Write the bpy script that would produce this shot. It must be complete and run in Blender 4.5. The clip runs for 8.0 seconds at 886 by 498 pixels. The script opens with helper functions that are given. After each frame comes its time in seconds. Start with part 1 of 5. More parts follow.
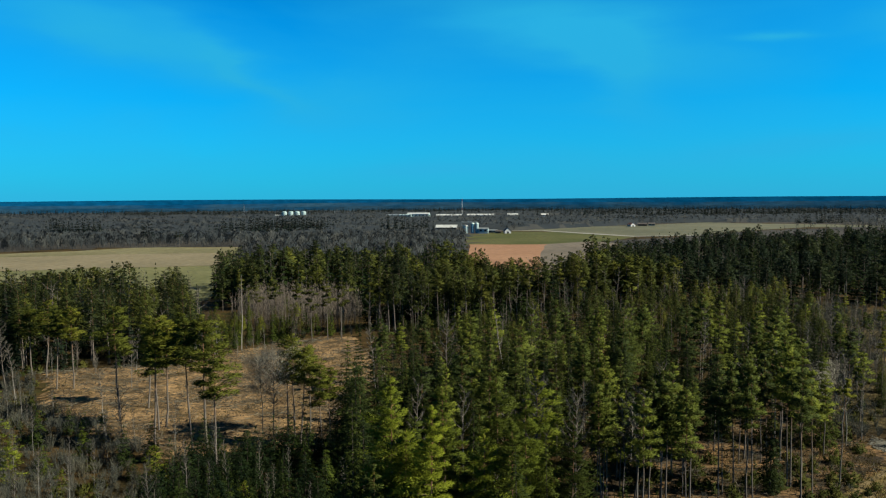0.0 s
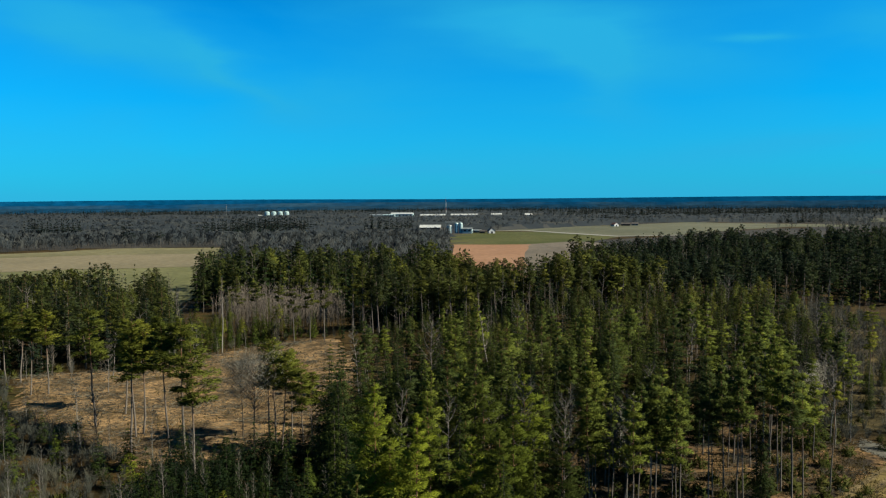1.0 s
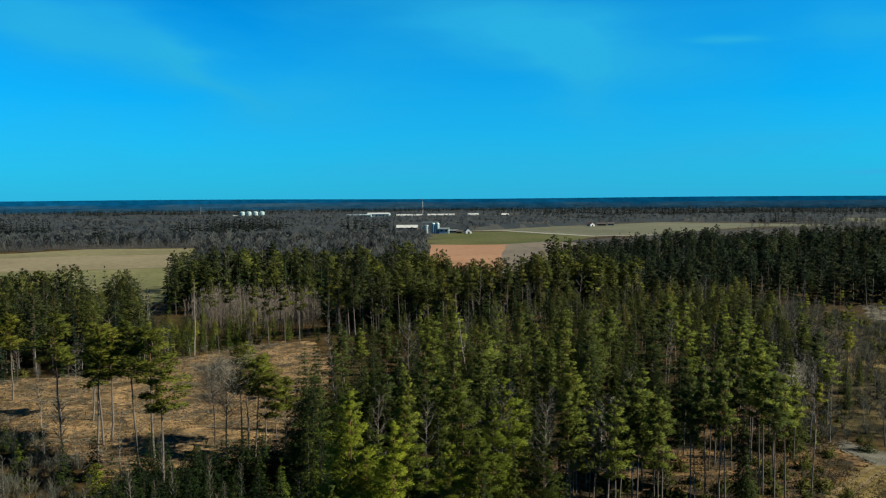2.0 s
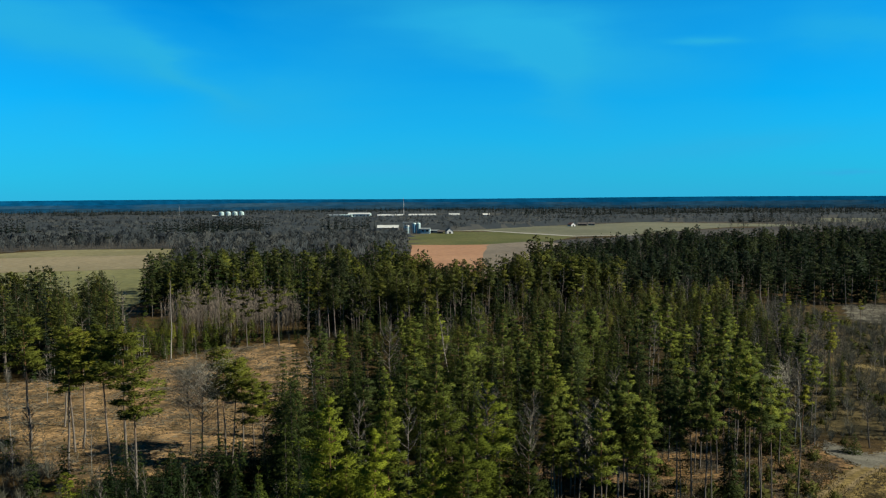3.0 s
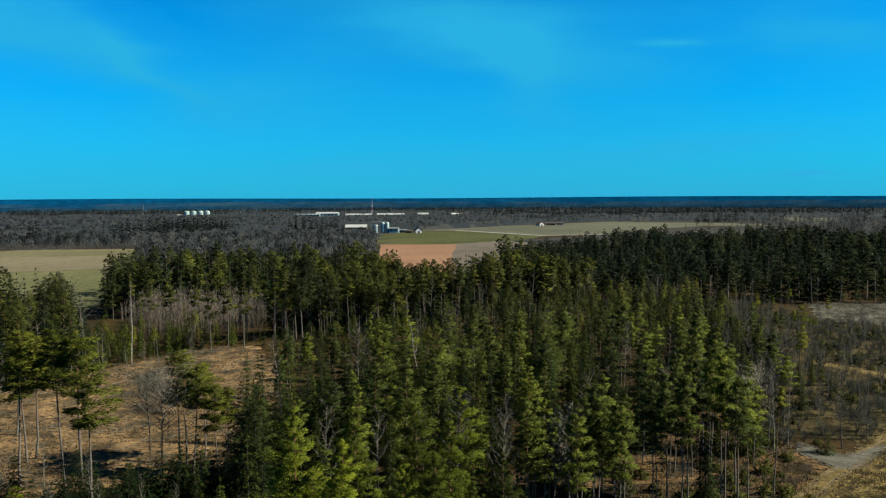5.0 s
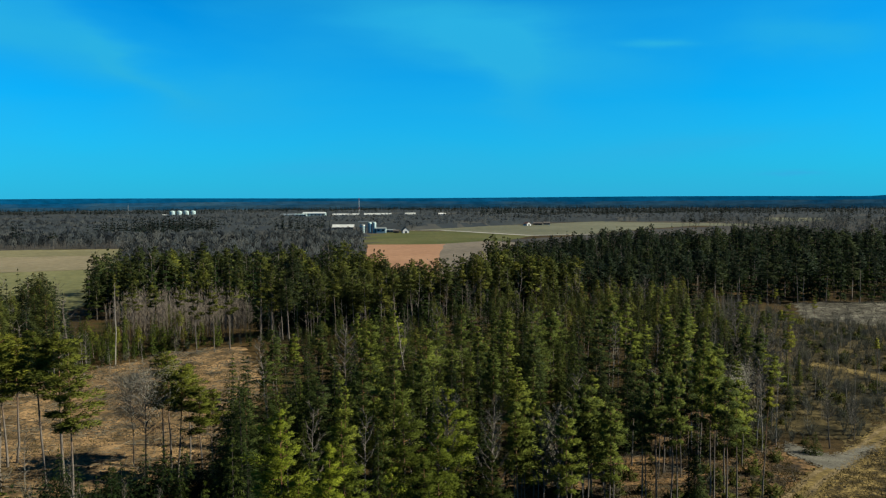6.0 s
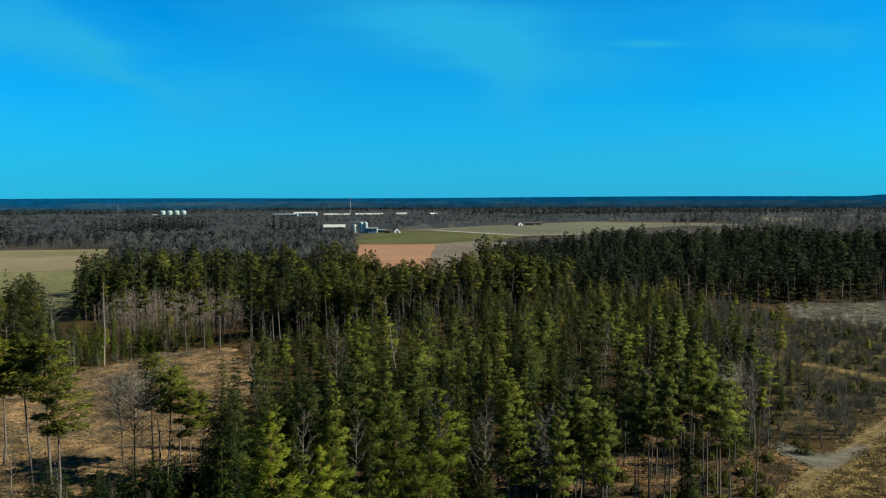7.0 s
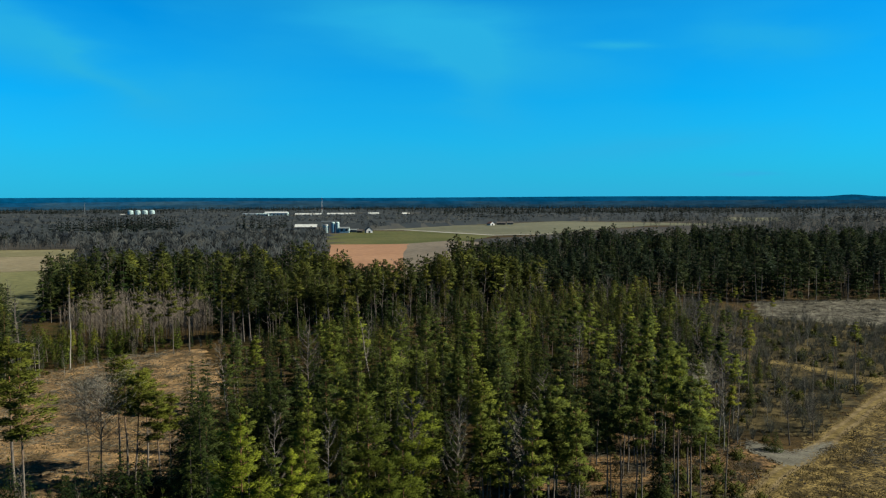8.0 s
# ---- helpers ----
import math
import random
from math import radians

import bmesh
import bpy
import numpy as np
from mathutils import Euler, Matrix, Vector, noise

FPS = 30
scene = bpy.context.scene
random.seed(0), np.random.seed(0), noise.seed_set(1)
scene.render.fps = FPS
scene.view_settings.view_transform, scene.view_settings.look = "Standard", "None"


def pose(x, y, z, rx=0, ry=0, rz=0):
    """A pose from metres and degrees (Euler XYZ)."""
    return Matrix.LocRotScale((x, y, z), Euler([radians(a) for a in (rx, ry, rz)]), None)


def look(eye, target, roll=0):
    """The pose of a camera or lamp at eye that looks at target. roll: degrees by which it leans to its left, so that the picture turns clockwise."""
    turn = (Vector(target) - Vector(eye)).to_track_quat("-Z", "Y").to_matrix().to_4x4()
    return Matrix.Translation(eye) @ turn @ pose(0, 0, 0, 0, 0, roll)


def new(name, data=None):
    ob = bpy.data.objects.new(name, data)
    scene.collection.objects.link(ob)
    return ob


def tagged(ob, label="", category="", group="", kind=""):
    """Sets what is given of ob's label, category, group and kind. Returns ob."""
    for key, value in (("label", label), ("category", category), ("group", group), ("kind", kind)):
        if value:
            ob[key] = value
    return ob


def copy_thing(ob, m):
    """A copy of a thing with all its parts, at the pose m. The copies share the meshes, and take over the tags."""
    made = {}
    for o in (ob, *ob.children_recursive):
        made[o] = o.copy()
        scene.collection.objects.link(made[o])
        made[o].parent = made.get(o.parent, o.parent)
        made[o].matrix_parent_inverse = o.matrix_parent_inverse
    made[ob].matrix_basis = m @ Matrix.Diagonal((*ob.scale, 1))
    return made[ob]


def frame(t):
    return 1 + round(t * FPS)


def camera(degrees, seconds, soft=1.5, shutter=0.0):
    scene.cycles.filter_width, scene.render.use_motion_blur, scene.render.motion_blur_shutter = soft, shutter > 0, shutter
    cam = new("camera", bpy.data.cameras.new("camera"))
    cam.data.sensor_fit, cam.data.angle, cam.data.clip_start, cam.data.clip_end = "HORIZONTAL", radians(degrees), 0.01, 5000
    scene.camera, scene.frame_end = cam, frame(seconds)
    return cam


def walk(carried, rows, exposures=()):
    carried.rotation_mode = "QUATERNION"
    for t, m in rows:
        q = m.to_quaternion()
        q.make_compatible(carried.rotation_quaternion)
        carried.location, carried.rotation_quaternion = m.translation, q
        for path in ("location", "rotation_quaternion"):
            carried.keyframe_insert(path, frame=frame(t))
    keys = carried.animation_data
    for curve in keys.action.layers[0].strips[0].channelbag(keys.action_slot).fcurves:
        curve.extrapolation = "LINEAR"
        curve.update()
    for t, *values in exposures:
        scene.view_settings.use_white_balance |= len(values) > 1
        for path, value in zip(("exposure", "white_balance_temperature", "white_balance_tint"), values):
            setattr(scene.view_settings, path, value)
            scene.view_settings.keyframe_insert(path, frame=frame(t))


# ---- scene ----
# ---- camera ----
cam = camera(59.87, 8.0, 1.2)
PATH = [
    (0.0, 0.00, 0.00, 45.00, -3.756, 0.345, 0.000),
    (0.5, -0.06, 1.48, 45.03, -3.762, 0.362, -0.536),
    (1.0, -0.13, 2.88, 45.07, -3.769, 0.372, -1.208),
    (1.5, -0.18, 4.28, 45.09, -3.778, 0.372, -2.094),
    (3.0, -0.18, 8.28, 45.09, -3.785, 0.345, -4.364),
    (3.5, -0.17, 9.43, 45.05, -3.804, 0.322, -4.944),
    (4.0, -0.15, 10.47, 45.00, -3.817, 0.308, -5.475),
    (4.5, -0.15, 11.30, 44.97, -3.829, 0.286, -6.090),
    (6.0, -0.14, 13.01, 44.95, -3.848, 0.240, -7.654),
    (6.5, -0.12, 13.45, 44.93, -3.850, 0.232, -7.933),
    (7.0, -0.09, 13.78, 44.94, -3.854, 0.215, -8.287),
    (7.5, -0.08, 14.07, 44.96, -3.869, 0.186, -9.229),
    (8.0, -0.08, 14.27, 44.96, -3.879, 0.154, -10.360),
]
walk(cam, [(t, pose(x, y, z, 90 + p, r, w)) for t, x, y, z, p, r, w in PATH], [(0.0, 1.5), (8.0, 1.5)])

# ---- world and sun ----
SUN_AZIMUTH, SUN_HEIGHT = radians(104), radians(38)  # clockwise from the +y axis
world = bpy.data.worlds.new("sky")
scene.world = world
world.use_nodes = True
wn, wl = world.node_tree.nodes, world.node_tree.links
wn.clear()
sky = wn.new("ShaderNodeTexSky")
sky.sky_type = "NISHITA"
sky.sun_disc = False
sky.sun_elevation, sky.sun_rotation = SUN_HEIGHT, SUN_AZIMUTH
sky.altitude, sky.air_density, sky.dust_density, sky.ozone_density = 100, 1.0, 0.3, 3.0
tone = wn.new("ShaderNodeMix")
tone.data_type, tone.blend_type = "RGBA", "MULTIPLY"
tone.inputs[0].default_value = 1.0
tone.inputs[7].default_value = (0.0, 0.98, 1.70, 1)
wl.new(sky.outputs[0], tone.inputs[6])
# thin high cloud
co = wn.new("ShaderNodeTexCoord")
mp = wn.new("ShaderNodeMapping")
mp.inputs["Scale"].default_value = (1.2, 1.2, 5.0)
mp.inputs["Rotation"].default_value = (0.0, 0.25, 0.4)
wl.new(co.outputs["Generated"], mp.inputs[0])
cn = wn.new("ShaderNodeTexNoise")
cn.inputs["Scale"].default_value, cn.inputs["Detail"].default_value, cn.inputs["Roughness"].default_value = 1.6, 6.0, 0.5
cn.inputs["Distortion"].default_value = 0.5
wl.new(mp.outputs[0], cn.inputs["Vector"])
cr = wn.new("ShaderNodeMapRange")
cr.inputs[1].default_value, cr.inputs[2].default_value, cr.inputs[3].default_value, cr.inputs[4].default_value = 0.34, 0.74, 0.0, 0.5
wl.new(cn.outputs[0], cr.inputs[0])


def sky_math(op, a, b=0.0):
    n = wn.new("ShaderNodeMath")
    n.operation = op
    for socket, v in ((n.inputs[0], a), (n.inputs[1], b)):
        if isinstance(v, (int, float)):
            socket.default_value = v
        else:
            wl.new(v, socket)
    return n.outputs[0]


# wisps of cirrus: azimuth and height in degrees, half length, half breadth, tilt, strength
WISPS = [(23.5, 10.8, 2.2, 0.35, -4, 0.5), (11.0, 11.4, 10.0, 2.4, -16, 0.55), (13.5, 8.6, 2.2, 3.4, 20, 0.3), (-20.0, 10.5, 12.0, 2.0, -14, 0.5), (-14.0, 9.0, 6.0, 0.9, -32, 0.25),
         (0.0, 2.3, 7.0, 0.8, 4, 0.35), (24.0, 3.4, 9.0, 0.9, 5, 0.35), (31.9, 1.5, 1.6, 0.2, -3, 0.5), (33.0, 10.5, 5.0, 1.2, -8, 0.35)]
axes = wn.new("ShaderNodeSeparateXYZ")
wl.new(co.outputs["Generated"], axes.inputs[0])
fine = wn.new("ShaderNodeTexNoise")
fine.inputs["Scale"].default_value, fine.inputs["Detail"].default_value = 5.0, 5.0
wl.new(mp.outputs[0], fine.inputs["Vector"])
ragged = sky_math("SUBTRACT", fine.outputs[0], 0.5)
azimuth = sky_math("ADD", sky_math("MULTIPLY", sky_math("ARCTAN2", axes.outputs[0], axes.outputs[1]), 57.2958), sky_math("MULTIPLY", ragged, 7.0))
rising = sky_math("ADD", sky_math("MULTIPLY", sky_math("ARCSINE", axes.outputs[2]), 57.2958), sky_math("MULTIPLY", ragged, 2.0))
cloud = cr.outputs[0]
for wa, we, half_long, half_broad, tilt, strength in WISPS:
    da, de = sky_math("SUBTRACT", azimuth, wa), sky_math("SUBTRACT", rising, we)
    c0, s0 = math.cos(radians(tilt)), math.sin(radians(tilt))
    u = sky_math("DIVIDE", sky_math("ADD", sky_math("MULTIPLY", da, c0), sky_math("MULTIPLY", de, s0)), half_long)
    v = sky_math("DIVIDE", sky_math("SUBTRACT", sky_math("MULTIPLY", de, c0), sky_math("MULTIPLY", da, s0)), half_broad)
    fall = sky_math("EXPONENT", sky_math("MULTIPLY", sky_math("ADD", sky_math("MULTIPLY", u, u), sky_math("MULTIPLY", v, v)), -1.0))
    cloud = sky_math("ADD", cloud, sky_math("MULTIPLY", fall, strength * 1.35))
cloud = sky_math("MINIMUM", cloud, 1.0)
veil = wn.new("ShaderNodeMix")
veil.data_type = "RGBA"
veil.inputs[7].default_value = (0.25, 4.8, 8.5, 1)
wl.new(cloud, veil.inputs[0])
wl.new(tone.outputs[2], veil.inputs[6])
# paler air low over the horizon
sp = wn.new("ShaderNodeSeparateXYZ")
wl.new(co.outputs["Generated"], sp.inputs[0])
lowair = wn.new("ShaderNodeMapRange")
lowair.inputs[1].default_value, lowair.inputs[2].default_value, lowair.inputs[3].default_value, lowair.inputs[4].default_value = 0.0, 0.12, 0.65, 0.0
wl.new(sp.outputs[2], lowair.inputs[0])
air = wn.new("ShaderNodeMix")
air.data_type = "RGBA"
air.inputs[7].default_value = (0.45, 4.75, 8.3, 1)
wl.new(lowair.outputs[0], air.inputs[0])
wl.new(veil.outputs[2], air.inputs[6])
bg = wn.new("ShaderNodeBackground")
bg.inputs[1].default_value = 0.032
wo = wn.new("ShaderNodeOutputWorld")
# sky above the view is dimmed to weaken the fill light in shadows
zenith_dim = wn.new("ShaderNodeMapRange")
zenith_dim.inputs[1].default_value, zenith_dim.inputs[2].default_value, zenith_dim.inputs[3].default_value, zenith_dim.inputs[4].default_value = 0.22, 0.75, 1.0, 0.15
wl.new(sp.outputs[2], zenith_dim.inputs[0])
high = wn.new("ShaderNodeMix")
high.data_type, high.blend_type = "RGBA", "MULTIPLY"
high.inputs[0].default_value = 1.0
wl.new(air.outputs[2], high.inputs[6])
wl.new(zenith_dim.outputs[0], high.inputs[7])
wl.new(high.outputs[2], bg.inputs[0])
wl.new(bg.outputs[0], wo.inputs[0])

sun_data = bpy.data.lights.new("sun", "SUN")
sun_data.energy, sun_data.angle, sun_data.color = 5.0, radians(0.6), (1.0, 0.91, 0.70)
sun = new("sun", sun_data)
sun.matrix_world = look((math.sin(SUN_AZIMUTH) * math.cos(SUN_HEIGHT) * 300, math.cos(SUN_AZIMUTH) * math.cos(SUN_HEIGHT) * 300, math.sin(SUN_HEIGHT) * 300), (0, 0, 0))


# ---- materials ----
def ramp(nt, stops):
    r = nt.nodes.new("ShaderNodeValToRGB")
    e = r.color_ramp.elements
    while len(e) < len(stops):
        e.new(0.5)
    for el, (p, c) in zip(e, stops):
        el.position, el.color = p, (*c, 1)
    return r


def noise_node(nt, scale, detail=4.0, rough=0.55, vec=None):
    n = nt.nodes.new("ShaderNodeTexNoise")
    n.inputs["Scale"].default_value, n.inputs["Detail"].default_value, n.inputs["Roughness"].default_value = scale, detail, rough
    if vec is not None:
        nt.links.new(vec, n.inputs["Vector"])
    return n


def mix_colour(nt, fac, a, b, blend="MIX"):
    m = nt.nodes.new("ShaderNodeMix")
    m.data_type, m.blend_type = "RGBA", blend
    for socket, v in ((m.inputs[0], fac), (m.inputs[6], a), (m.inputs[7], b)):
        if isinstance(v, (int, float)):
            socket.default_value = v
        elif isinstance(v, tuple):
            socket.default_value = (*v, 1)
        else:
            nt.links.new(v, socket)
    return m.outputs[2]


def blank(name, rough=0.8):
    m = bpy.data.materials.new(name)
    m.use_nodes = True
    b = m.node_tree.nodes["Principled BSDF"]
    b.inputs["Roughness"].default_value = rough
    b.inputs["Specular IOR Level"].default_value = 0.25
    return m, m.node_tree, b


def surface(name, dark, light, scale, rough=0.85, fine=None, bump=0.0, mottle=0.5, gloss=0.06):
    """Two-scale noise between two colours, in object metres."""
    m, nt, b = blank(name, rough)
    tc = nt.nodes.new("ShaderNodeTexCoord")
    big = noise_node(nt, scale, 5, 0.6, tc.outputs["Object"])
    r = ramp(nt, [(0.40, dark), (0.60, light)])
    nt.links.new(big.outputs[0], r.inputs[0])
    b.inputs["Specular IOR Level"].default_value = gloss
    small = noise_node(nt, fine or scale * 9, 4, 0.65, tc.outputs["Object"])
    r2 = ramp(nt, [(0.36, (1 - mottle,) * 3), (0.64, (1 + mottle * 0.3,) * 3)])
    nt.links.new(small.outputs[0], r2.inputs[0])
    nt.links.new(mix_colour(nt, 1.0, r.outputs[0], r2.outputs[0], "MULTIPLY"), b.inputs["Base Color"])
    if bump:
        bp = nt.nodes.new("ShaderNodeBump")
        bp.inputs["Strength"].default_value, bp.inputs["Distance"].default_value = 0.6, bump
        nt.links.new(small.outputs[0], bp.inputs["Height"])
        nt.links.new(bp.outputs[0], b.inputs["Normal"])
    return m


def tint_value(nt):
    """Random per tree: the object's own number, or the tint stored on joined trees."""
    info = nt.nodes.new("ShaderNodeObjectInfo")
    at = nt.nodes.new("ShaderNodeAttribute")
    at.attribute_name = "tint"
    add = nt.nodes.new("ShaderNodeMath")
    nt.links.new(info.outputs["Random"], add.inputs[0])
    nt.links.new(at.outputs["Fac"], add.inputs[1])
    fr = nt.nodes.new("ShaderNodeMath")
    fr.operation = "FRACT"
    nt.links.new(add.outputs[0], fr.inputs[0])
    return fr.outputs[0]


def foliage(name, stops, glow=0.35, dim=0.55):
    m, nt, b = blank(name, 0.8)
    b.inputs["Specular IOR Level"].default_value = 0.06
    r = ramp(nt, stops)
    nt.links.new(tint_value(nt), r.inputs[0])
    geo = nt.nodes.new("ShaderNodeNewGeometry")
    r2 = ramp(nt, [(0.0, (dim,) * 3), (1.0, (1.15, 1.15, 1.05))])
    nt.links.new(geo.outputs["Random Per Island"], r2.inputs[0])
    col = mix_colour(nt, 1.0, r.outputs[0], r2.outputs[0], "MULTIPLY")
    tuft = nt.nodes.new("ShaderNodeAttribute")
    tuft.attribute_name = "hz"
    r3 = ramp(nt, [(0.0, (0.72, 0.74, 0.8)), (1.0, (1.12, 1.1, 1.0))])
    nt.links.new(tuft.outputs["Fac"], r3.inputs[0])
    col = mix_colour(nt, 1.0, col, r3.outputs[0], "MULTIPLY")
    nt.links.new(col, b.inputs["Base Color"])
    tr = nt.nodes.new("ShaderNodeBsdfTranslucent")
    nt.links.new(col, tr.inputs[0])
    mx = nt.nodes.new("ShaderNodeMixShader")
    mx.inputs[0].default_value = glow
    nt.links.new(b.outputs[0], mx.inputs[1])
    nt.links.new(tr.outputs[0], mx.inputs[2])
    nt.links.new(mx.outputs[0], nt.nodes["Material Output"].inputs[0])
    return m


def bark(name, low, high, start=0.35, end=0.6, scale=6.0):
    """Bark whose colour changes up the trunk (attribute hz: 0 at the root, 1 at the top)."""
    m, nt, b = blank(name, 0.9)
    b.inputs["Specular IOR Level"].default_value = 0.12
    at = nt.nodes.new("ShaderNodeAttribute")
    at.attribute_name = "hz"
    r = ramp(nt, [(start, low), (end, high)])
    nt.links.new(at.outputs["Fac"], r.inputs[0])
    tc = nt.nodes.new("ShaderNodeTexCoord")
    mp2 = nt.nodes.new("ShaderNodeMapping")
    mp2.inputs["Scale"].default_value = (1, 1, 0.3)
    nt.links.new(tc.outputs["Object"], mp2.inputs[0])
    n = noise_node(nt, scale, 4, 0.7, mp2.outputs[0])
    r2 = ramp(nt, [(0.3, (0.5, 0.5, 0.5)), (0.7, (1.2, 1.2, 1.2))])
    nt.links.new(n.outputs[0], r2.inputs[0])
    nt.links.new(mix_colour(nt, 1.0, r.outputs[0], r2.outputs[0], "MULTIPLY"), b.inputs["Base Color"])
    return m


M_PINE = foliage("pine_needles", [(0.0, (0.024, 0.034, 0.0080)), (0.45, (0.072, 0.094, 0.0130)), (1.0, (0.135, 0.165, 0.0190))], 0.45, 0.9)
M_SPRUCE = foliage("spruce_needles", [(0.0, (0.0075, 0.0135, 0.0055)), (0.5, (0.0165, 0.0260, 0.0070)), (1.0, (0.0390, 0.0510, 0.0090))], 0.35, 0.9)
M_YOUNGSPRUCE = foliage("young_spruce_needles", [(0.0, (0.016, 0.027, 0.0065)), (0.5, (0.030, 0.046, 0.0085)), (1.0, (0.055, 0.074, 0.0120))], 0.35, 0.9)
# pine needles darkened: the shade inside the woods is put into the colour
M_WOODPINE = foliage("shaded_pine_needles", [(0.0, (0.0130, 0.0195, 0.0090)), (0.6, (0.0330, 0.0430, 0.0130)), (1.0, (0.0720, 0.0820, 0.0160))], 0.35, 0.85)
M_STANDPINE = foliage("old_pine_needles", [(0.0, (0.054, 0.068, 0.014)), (0.6, (0.080, 0.092, 0.016)), (1.0, (0.108, 0.116, 0.018))], 0.42, 0.9)
M_FORESTPINE = foliage("stand_pine_needles", [(0.0, (0.022, 0.033, 0.0130)), (0.5, (0.052, 0.070, 0.0170)), (1.0, (0.096, 0.116, 0.0200))], 0.38, 0.9)
M_GAPPINE = foliage("olive_pine_needles", [(0.0, (0.022, 0.030, 0.0090)), (0.6, (0.039, 0.047, 0.0115)), (1.0, (0.062, 0.068, 0.0135))], 0.32, 0.9)
# spruce needles darkened the same way, for shaded woods and thicket
M_WOODSPRUCE = foliage("shaded_spruce_needles", [(0.0, (0.0059, 0.0132, 0.0057)), (0.6, (0.0109, 0.0211, 0.0071)), (1.0, (0.0211, 0.0334, 0.0071))], 0.35, 0.75)
# darkest pine needles, holding the shadow of the wood edges in their colour
M_DARKPINE = foliage("shade_dark_pine_needles", [(0.0, (0.0065, 0.0125, 0.0085)), (0.6, (0.0100, 0.0180, 0.0105)), (1.0, (0.0190, 0.0270, 0.0110))], 0.35, 0.9)
# dark needles; their bluish tinge is distance haze put into the colour
M_FARFIR = foliage("hazy_conifer_needles", [(0.0, (0.0020, 0.0055, 0.0060)), (1.0, (0.0045, 0.0095, 0.0085))], 0.15, 0.8)
M_TWIG = foliage("bare_twigs", [(0.0, (0.040, 0.041, 0.041)), (0.5, (0.054, 0.053, 0.051)), (1.0, (0.066, 0.061, 0.055))], 0.15, 0.75)
M_BRUSH = foliage("brush_twigs", [(0.0, (0.0344, 0.0391, 0.0399)), (0.5, (0.0469, 0.0521, 0.0515)), (1.0, (0.0563, 0.0567, 0.0483))], 0.15, 0.8)
# grey twigs with the blue of distance haze mixed into the colour
M_FARTWIG = foliage("hazy_bare_twigs", [(0.0, (0.020, 0.027, 0.037)), (0.5, (0.028, 0.035, 0.045)), (1.0, (0.042, 0.046, 0.051))], 0.3, 0.9)
M_PURPLE = foliage("young_birch_twigs", [(0.0, (0.098, 0.084, 0.083)), (1.0, (0.122, 0.110, 0.107))], 0.2, 0.8)
M_BUSH = foliage("green_brush", [(0.0, (0.014, 0.020, 0.0045)), (0.5, (0.023, 0.029, 0.0065)), (1.0, (0.040, 0.042, 0.0115))], 0.25, 0.7)
M_PINEBARK = bark("pine_bark", (0.095, 0.085, 0.075), (0.115, 0.064, 0.034), 0.35, 0.65)
M_SPRUCEBARK = bark("spruce_bark", (0.040, 0.035, 0.031), (0.042, 0.036, 0.031))
M_STANDBARK = bark("grey_pine_bark", (0.088, 0.080, 0.073), (0.090, 0.068, 0.050), 0.4, 0.8)
M_OLDBARK = bark("old_pine_bark", (0.105, 0.096, 0.088), (0.085, 0.066, 0.048), 0.4, 0.7)
M_BIRCHBARK = bark("birch_bark", (0.161, 0.155, 0.143), (0.115, 0.103, 0.094), 0.4, 0.9, 2.5)
M_GREYBARK = bark("grey_bark", (0.077, 0.069, 0.061), (0.092, 0.083, 0.076))
M_PALETWIG = foliage("pale_aspen_twigs", [(0.0, (0.120, 0.124, 0.128)), (1.0, (0.170, 0.172, 0.170))], 0.15, 0.8)
M_WHITEBARK = bark("white_birch_bark", (0.175, 0.170, 0.160), (0.130, 0.122, 0.112), 0.4, 0.9, 2.5)


